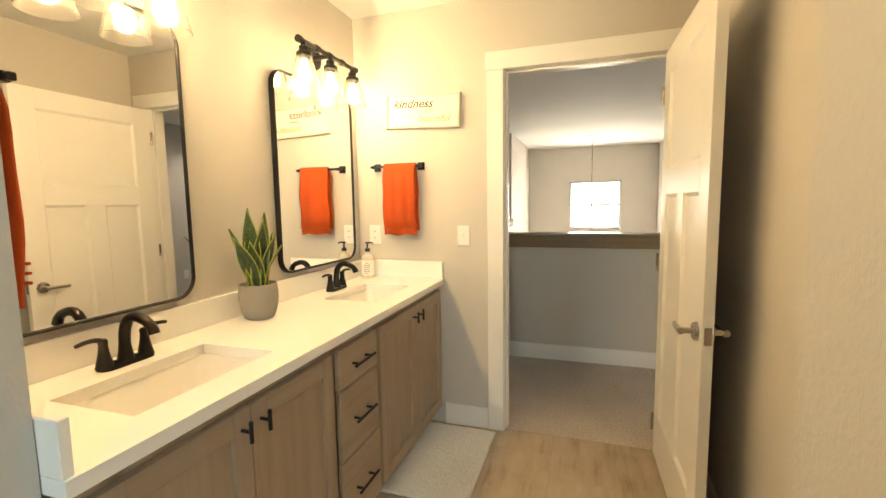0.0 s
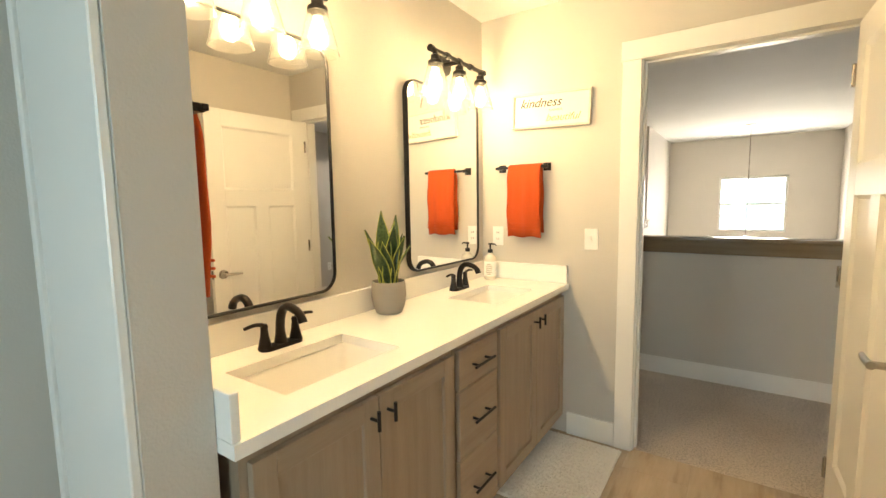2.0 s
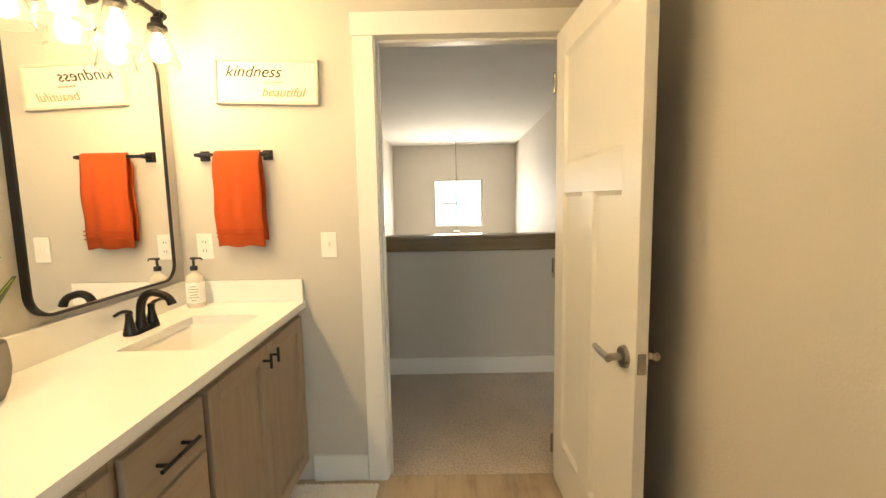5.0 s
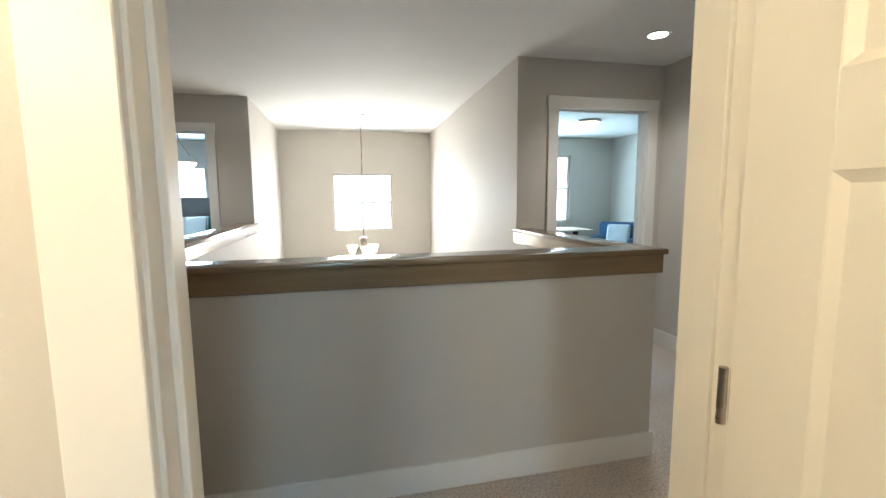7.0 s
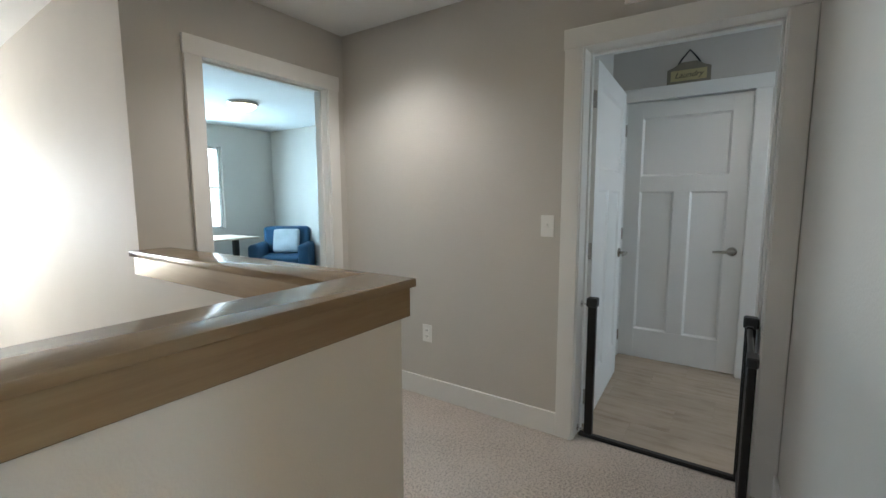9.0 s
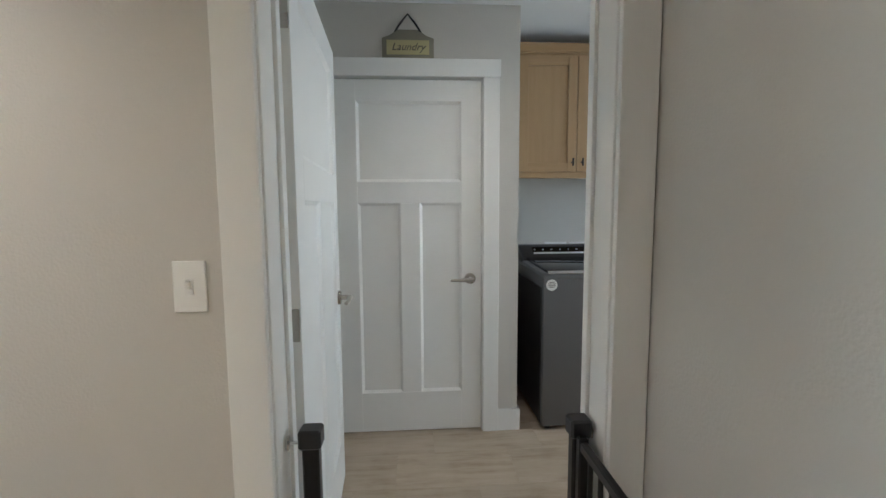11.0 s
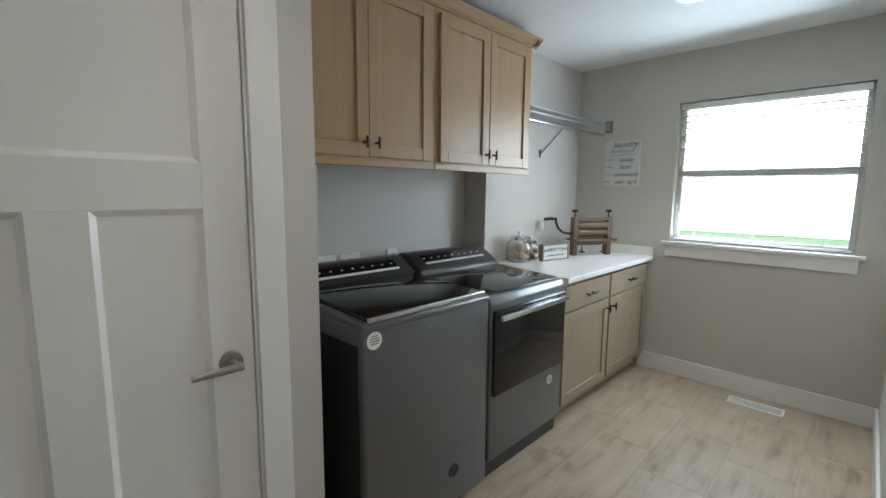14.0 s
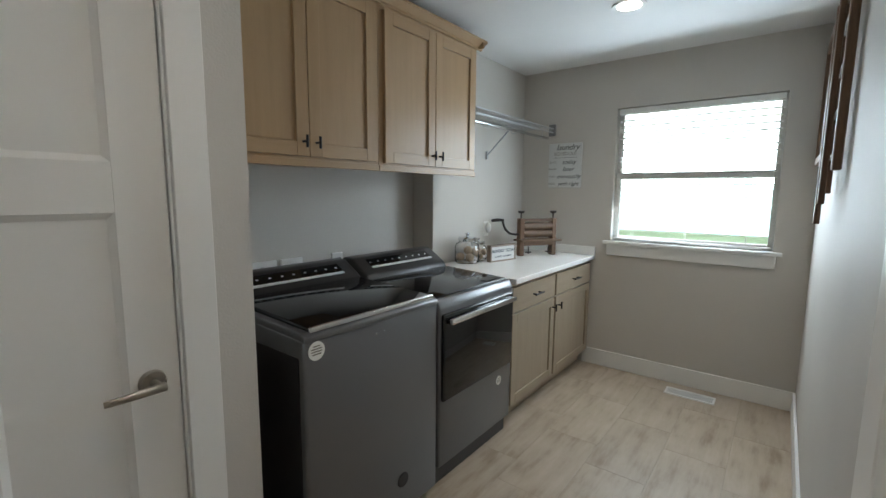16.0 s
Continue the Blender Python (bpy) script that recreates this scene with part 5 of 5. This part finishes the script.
def downlight(x, y, power, tone=(1.0, 0.9, 0.78), label="round recessed ceiling light, lit"):
    d = thing("downlight", label, "ceiling light", (x, y, H), 0, "recessed ceiling lights")
    bm = bmesh.new()
    lathe(bm, [(0.062, -0.001), (0.064, -0.004), (0.088, -0.006), (0.09, 0.0)], n=36)
    part("trim_ring", bm, PLASTIC, d, "white trim ring", True)
    bm = bmesh.new()
    lathe(bm, [(0.0, -0.0035), (0.063, -0.0035), (0.063, -0.001)], n=32)
    part("lens", bm, LED, d, "glowing lens", True)
    if power:
        lamp("downlight_lamp", "SPOT", power, tone, pose(x, y, H - 0.02), radius=0.06, spot=radians(130))


downlight(3.887, -1.69, 11, (1.0, 0.87, 0.70))
# unseen fixture, added to brighten the closet door and the wall beside it
downlight(3.70, 0.45, 9, (1.0, 0.88, 0.74))
downlight(2.30, 2.25, 40)
downlight(-1.66, 3.98, 40)

# hanging wooden drying rack and pictures on the west wall
rk = thing("drying_rack", "folded brown wooden drying rack hung on the wall", "drying rack")
for d in ((2.985, 3.012, -1.52, -1.47, 1.42, 2.22), (2.985, 3.012, -1.16, -1.11, 1.50, 2.2)):
    part("side_rail", boxes(d, bevel=0.003), OLDWOOD, rk)
for k, z in enumerate((1.56, 1.72, 1.88, 2.04, 2.16)):
    part("rung", cyl(bmesh.new(), (3.0, -1.50, z), (3.0, -1.13, z), 0.009, n=12), OLDWOOD_H, rk, smooth=True)
part("folded_leg", boxes((3.014, 3.034, -1.40, -1.36, 1.30, 2.12), bevel=0.003), OLDWOOD, rk)
part("folded_leg", boxes((3.014, 3.034, -1.26, -1.22, 1.38, 2.14), bevel=0.003), OLDWOOD, rk)
fr = thing("wall_picture", "deep reddish-brown wooden picture frame on the laundry wall", "picture")
for d in ((2.97, 3.008, -2.60, -2.08, 1.59, 1.63), (2.97, 3.008, -2.60, -2.08, 2.23, 2.27), (2.97, 3.008, -2.60, -2.56, 1.63, 2.23), (2.97, 3.008, -2.12, -2.08, 1.63, 2.23)):
    part("frame_strip", boxes(d, bevel=0.003), OLDWOOD, fr)
part("print", boxes((2.97, 2.985, -2.56, -2.12, 1.63, 2.23)), BOARD, fr)

# laundry sign over the closet door
ds = thing("door_sign", "weathered yellow plaque hung over the closet door", "sign", (4.365, 0.87, 2.135))
PLAQUE = paint("yellowed_paint", (0.44, 0.38, 0.20), 0.7, 0.3, 60, 0.15)
bm = bmesh.new()
pts = ((-0.14, 0.0), (0.14, 0.0), (0.14, 0.105), (0.10, 0.12), (0.05, 0.15), (-0.05, 0.15), (-0.10, 0.12), (-0.14, 0.105))
a = [bm.verts.new((-0.012, y, z)) for y, z in pts]
b = [bm.verts.new((0.003, y, z)) for y, z in pts]
bm.faces.new(a), bm.faces.new(b[::-1])
for i in range(len(pts)):
    bm.faces.new((a[i], b[i], b[(i + 1) % len(pts)], a[(i + 1) % len(pts)]))
part("plaque", bm, paint("weathered_grey", (0.22, 0.2, 0.15), 0.8, 0.5, 60, 0.25), ds)
part("panel", boxes((-0.016, -0.011, -0.115, 0.115, 0.02, 0.095), bevel=0.001), PLAQUE, ds)
lettering("writing", "Laundry", 0.055, pose(-0.0165, 0, 0.058, 90, 0, -90), INK, ds, 0.35, 0.0005)
part("cord", tube(bmesh.new(), [(-0.005, -0.07, 0.14), (-0.002, -0.045, 0.18), (0.0, 0, 0.235), (-0.002, 0.045, 0.18), (-0.005, 0.07, 0.14)], 0.006, 6), BLACKPL, ds, "dark ribbon")

# baby gate in the laundry doorway
bg = thing("baby_gate", "black metal pressure-fit gate standing open in the doorway", "gate")
GX = 2.955
part("threshold_bar", boxes((GX - 0.016, GX + 0.016, 0.40, 1.165, 0.0, 0.022), bevel=0.004), BLACK, bg)
for y in (1.115, 0.425):
    part("upright", boxes((GX - 0.017, GX + 0.017, y - 0.021, y + 0.021, 0.02, 0.76), bevel=0.004), BLACK, bg)
    part("cap_block", boxes((GX - 0.026, GX + 0.026, y - 0.028, y + 0.028, 0.735, 0.785), bevel=0.006), BLACKPL, bg)
for y0, y1, z in ((1.13, 1.176, 0.745), (0.41, 0.39, 0.745), (1.13, 1.176, 0.04), (0.41, 0.39, 0.04)):
    bm = bmesh.new()
    cyl(bm, (GX, y0, z), (GX, y1, z), 0.005, n=10)
    cyl(bm, (GX, y1 + (y0 - y1) * 0.1, z), (GX, y1, z), 0.018, n=18)
    part("pressure_bolt", bm, STEEL, bg, "steel pressure bolt", True)
gt = part("gate_leaf", boxes((2.40, 2.925, 0.418, 0.438, 0.715, 0.742), (2.40, 2.925, 0.418, 0.438, 0.05, 0.075), (2.39, 2.415, 0.415, 0.441, 0.05, 0.75), (2.905, 2.93, 0.415, 0.441, 0.05, 0.75), bevel=0.004), BLACK, bg, "swung-open gate leaf")
bar = part("bar", cyl(bmesh.new(), (0, 0, 0.075), (0, 0, 0.715), 0.0065, n=10), BLACK, gt, smooth=True)
for i in range(8):
    o = bar if i == 0 else new("bar", bar.data)
    o.parent = gt
    o.location = (2.465 + i * 0.057, 0.428, 0)
part("latch_handle", boxes((2.375, 2.46, 0.41, 0.446, 0.738, 0.775), bevel=0.006), BLACKPL, gt)

# return-air grille above the laundry casing
vg = thing("wall_vent", "white return-air grille high on the landing wall", "vent")
part("frame", boxes((2.868, 2.88, 0.60, 1.0, 2.20, 2.215), (2.868, 2.88, 0.60, 1.0, 2.345, 2.36), (2.868, 2.88, 0.60, 0.615, 2.215, 2.345), (2.868, 2.88, 0.985, 1.0, 2.215, 2.345), bevel=0.002), PLASTIC, vg)
for i in range(9):
    part("slat", boxes((2.871, 2.879, 0.615, 0.985, 2.219 + i * 0.0142, 2.227 + i * 0.0142)), PLASTIC, vg)

# ---- stairwell chandelier ----
ch = thing("chandelier", "brushed nickel chandelier with frosted glass bell shades, lit", "chandelier", (0.42, 5.55, H))
FROST = emitter("frosted_glow", (1.0, 0.88, 0.66), 2.2)
bm = bmesh.new()
lathe(bm, [(0.065, 0.0), (0.065, -0.012), (0.03, -0.03), (0.0, -0.032)], n=28)
part("canopy", bm, NICKEL, ch, smooth=True)
part("stem", cyl(bmesh.new(), (0, 0, -0.03), (0, 0, -1.62), 0.006, n=10), NICKEL, ch, smooth=True)
bm = bmesh.new()
lathe(bm, [(0.0, -1.62), (0.03, -1.625), (0.05, -1.65), (0.05, -1.72), (0.03, -1.74), (0.018, -1.78), (0.018, -2.08), (0.035, -2.11), (0.02, -2.15), (0.0, -2.17)], n=24)
part("body", bm, NICKEL, ch, smooth=True)
for tier, (n_, r_, z_, s_) in enumerate(((3, 0.17, -1.86, 0.9), (6, 0.33, -2.02, 1.0))):
    for i in range(n_):
        a = 2 * math.pi * (i + 0.3) / n_
        c, s = math.cos(a), math.sin(a)
        arm = part("arm", tube(bmesh.new(), [(0.015 * c, 0.015 * s, z_ - 0.02), (r_ * 0.5 * c, r_ * 0.5 * s, z_ - 0.09), (r_ * 0.9 * c, r_ * 0.9 * s, z_ - 0.05), (r_ * c, r_ * s, z_)], 0.008, 8), NICKEL, ch, smooth=True)
        bm = bmesh.new()
        lathe(bm, [(0.02 * s_, 0.0), (0.045 * s_, 0.02), (0.055 * s_, 0.06), (0.08 * s_, 0.115), (0.077 * s_, 0.115), (0.05 * s_, 0.06), (0.0, 0.012)], (r_ * c, r_ * s, z_), 24)
        part("shade", bm, FROST, arm, "frosted glass bell shade", True)
lamp("chandelier_lamp", "POINT", 40, (1.0, 0.88, 0.68), Matrix.Translation((0.42, 5.55, 0.72)), radius=0.15)

# ---- office ----
OFF = thing("office_ceiling_light", "flush ceiling light with a glass bowl and bronze ring", "ceiling light", (3.69, 5.4, H))
bm = bmesh.new()
lathe(bm, [(0.17, 0.0), (0.175, -0.02), (0.16, -0.035), (0.15, -0.035)], n=36)
part("ring", bm, NICKEL, OFF, smooth=True)
bm = bmesh.new()
lathe(bm, [(0.155, -0.03), (0.14, -0.06), (0.09, -0.09), (0.02, -0.105), (0.012, -0.12), (0.0, -0.122)], n=36)
part("bowl", bm, FROST, OFF, "frosted glass bowl", True)

BLUEF = paint("blue_fabric", (0.022, 0.07, 0.14), 0.9, 0.8, 200, 0.15)
ac = thing("armchair", "navy blue upholstered armchair with a pale cushion", "armchair", (4.86, 6.38, 0), -50)
part("seat", boxes((-0.30, 0.30, -0.36, 0.25, 0.16, 0.44), bevel=0.05, seg=4), BLUEF, ac, smooth=True)
part("backrest", boxes((-0.36, 0.36, 0.2, 0.40, 0.16, 0.86), bevel=0.06, seg=4), BLUEF, ac, smooth=True)
for s in (-1, 1):
    part("armrest", boxes((s * 0.36 - 0.075, s * 0.36 + 0.075, -0.36, 0.3, 0.12, 0.62), bevel=0.055, seg=4), BLUEF, ac, smooth=True)
    for y in (-0.3, 0.32):
        part("leg", cyl(bmesh.new(), (s * 0.33, y, 0), (s * 0.33, y, 0.16), 0.016, 0.024, 12), OLDWOOD, ac, smooth=True)
cu = thing("cushion", "pale blue-white patterned throw cushion on the armchair", "cushion")
cu.matrix_world = ORIGIN @ pose(4.86, 6.38, 0, 0, 0, -50) @ pose(0.02, 0.12, 0.64, -18)
bm = boxes((-0.2, 0.2, -0.05, 0.05, -0.19, 0.19), bevel=0.045, seg=4)
part("cover", bm, paint("cushion_cloth", (0.42, 0.47, 0.5), 0.9, 0.6, 30, 0.3), cu, smooth=True)

DESKTOP = wood("desk_ash", (0.5, 0.42, 0.33), (0.4, 0.32, 0.24), 0, 0.4)
dk = thing("desk", "pale wooden standing desk on black legs", "desk", (3.62, 6.62, 0))
part("desktop", boxes((-0.75, 0.75, -0.36, 0.36, 0.735, 0.76), bevel=0.004), DESKTOP, dk)
for s in (-1, 1):
    part("leg", boxes((s * 0.6 - 0.035, s * 0.6 + 0.035, -0.04, 0.04, 0.03, 0.735), bevel=0.004), BLACK, dk)
    part("foot", boxes((s * 0.6 - 0.04, s * 0.6 + 0.04, -0.33, 0.33, 0.0, 0.03), bevel=0.004), BLACK, dk)
mo = thing("monitor", "black wide computer monitor on its stand", "monitor", (3.55, 6.78, 0.76))
part("screen", boxes((-0.35, 0.35, -0.015, 0.015, 0.17, 0.56), bevel=0.006), GLOSSBLACK, mo)
part("stand", boxes((-0.03, 0.03, 0.01, 0.03, 0.01, 0.25), (-0.13, 0.13, -0.1, 0.09, 0.0, 0.012), bevel=0.002), BLACKPL, mo)
oc = thing("office_chair", "black office chair with a mesh back", "office chair", (3.08, 6.0, 0), 15)
part("seat", boxes((-0.25, 0.25, -0.25, 0.25, 0.44, 0.52), bevel=0.03, seg=3), BLACKPL, oc, smooth=True)
part("backrest", boxes((-0.24, 0.24, -0.33, -0.27, 0.56, 1.08), bevel=0.025, seg=3), BLACKPL, oc, smooth=True)
part("column", cyl(bmesh.new(), (0, 0, 0.08), (0, 0, 0.45), 0.025, n=14), BLACK, oc, smooth=True)
part("spine", boxes((-0.03, 0.03, -0.31, -0.2, 0.42, 0.62), bevel=0.008), BLACK, oc)
for i in range(5):
    a = 2 * math.pi * i / 5
    part("base_leg", tube(bmesh.new(), [(0, 0, 0.09), (0.3 * math.cos(a), 0.3 * math.sin(a), 0.06)], [0.022, 0.014], 8), BLACK, oc, smooth=True)
    part("caster", cyl(bmesh.new(), (0.3 * math.cos(a) - 0.012, 0.3 * math.sin(a), 0.028), (0.3 * math.cos(a) + 0.012, 0.3 * math.sin(a), 0.028), 0.028, n=14), BLACKPL, oc, smooth=True)
for s in (-1, 1):
    part("armrest", boxes((s * 0.29 - 0.03, s * 0.29 + 0.03, -0.2, 0.1, 0.68, 0.71), (s * 0.29 - 0.015, s * 0.29 + 0.015, -0.06, -0.02, 0.47, 0.68), bevel=0.006), BLACKPL, oc)
op = thing("office_picture", "dark framed picture on the office wall", "picture")
part("frame", boxes((5.27, 5.3, 5.35, 5.38, 1.25, 1.95), (5.27, 5.3, 5.82, 5.85, 1.25, 1.95), (5.27, 5.3, 5.38, 5.82, 1.25, 1.28), (5.27, 5.3, 5.38, 5.82, 1.92, 1.95), bevel=0.002), BLACKPL, op)
part("print", boxes((5.285, 5.3, 5.38, 5.82, 1.28, 1.92)), paint("blue_print", (0.12, 0.22, 0.28), 0.5, 0, 8, 0.5), op)

# ---- bedroom ----
bd = thing("bed", "made bed with white covers and a grey upholstered headboard", "bed", (-2.55, 7.55, 0))
GREYF = paint("grey_fabric", (0.2, 0.19, 0.19), 0.9, 0.6, 200, 0.1)
part("headboard", boxes((-0.85, 0.85, 1.0, 1.1, 0.1, 1.38), bevel=0.02, seg=3), GREYF, bd, smooth=True)
part("mattress", boxes((-0.78, 0.78, -1.0, 1.0, 0.28, 0.62), bevel=0.05, seg=4), paint("white_linen", (0.75, 0.75, 0.74), 0.9, 0.5, 40, 0.04), bd, smooth=True)
part("bed_base", boxes((-0.8, 0.8, -1.0, 1.0, 0.06, 0.28), bevel=0.01), GREYF, bd)
th = thing("throw_blanket", "teal throw blanket across the bed", "blanket", (-2.55, 7.55, 0))
part("cloth", boxes((-0.82, 0.82, -0.75, -0.1, 0.615, 0.645), (-0.82, -0.795, -0.75, -0.1, 0.3, 0.63), (0.795, 0.82, -0.75, -0.1, 0.3, 0.63), bevel=0.008), paint("teal_cloth", (0.02, 0.12, 0.11), 0.9, 0.6, 60, 0.2), th, smooth=True)
for x, m_, lab in ((-0.35, (0.75, 0.75, 0.74), "white linen bed pillow leaning"), (0.1, (0.6, 0.62, 0.62), "pale grey linen bed pillow"), (0.42, (0.01, 0.07, 0.06), "dark green velvet pillow")):
    p = thing("pillow", lab, "pillow", group="bed pillows")
    p.matrix_world = ORIGIN @ pose(-2.55 + x, 8.42, 0.83, -22)
    part("cover", boxes((-0.24, 0.24, -0.07, 0.07, -0.2, 0.2), bevel=0.06, seg=4), paint("pillow_cloth", m_, 0.9, 0.5, 60, 0.06), p, smooth=True)
bp = thing("bowl_pendant", "hanging glass bowl pendant light in the bedroom, lit", "pendant lamp", (-1.98, 6.2, H))
bm = bmesh.new()
lathe(bm, [(0.0, -0.72), (0.06, -0.71), (0.16, -0.66), (0.21, -0.60), (0.2, -0.595), (0.0, -0.62)], n=32)
part("bowl", bm, FROST, bp, "frosted glass bowl", True)
bm = bmesh.new()
cyl(bm, (0, 0, 0), (0, 0, -0.3), 0.008, n=10)
for k in range(3):
    a = 2 * math.pi * k / 3
    cyl(bm, (0, 0, -0.3), (0.2 * math.cos(a), 0.2 * math.sin(a), -0.6), 0.005, n=8)
part("hanger", bm, NICKEL, bp, smooth=True)


# ---- floor tiles ----
def tiles(parent, x0, x1, y0, y1, w=0.2985, l=0.602, shift=0.2):
    """Planks laid along y in a third bond, each an object of its own."""
    made = {}
    g = 0.0016
    i, x = 0, x0
    while x < x1 - 0.01:
        xe = min(x + w, x1)
        y = y0 - ((i * shift) % l)
        while y < y1 - 0.01:
            a, b = max(y, y0), min(y + l, y1)
            if b - a > 0.02:
                key = (round(xe - x, 3), round(b - a, 3))
                if key not in made:
                    bm = bmesh.new()
                    sx, sy = key[0] / 2 - g / 2, key[1] / 2 - g / 2
                    box(bm, -sx, sx, -sy, sy, -0.006, 0.0, 0.0008)
                    me = bpy.data.meshes.new("tile")
                    bm.to_mesh(me)
                    bm.free()
                    me.materials.append(TILE)
                    made[key] = me
                o = new("tile", made[key])
                o.parent = parent
                o.location = ((x + xe) / 2, (a + b) / 2, 0.0)
            y += l
        x += w
        i += 1


tiles(bath_floor, BX0, BX1, -4.4, 0.02)
tiles(laundry_floor, 2.955, 5.19, -2.66, 1.36)
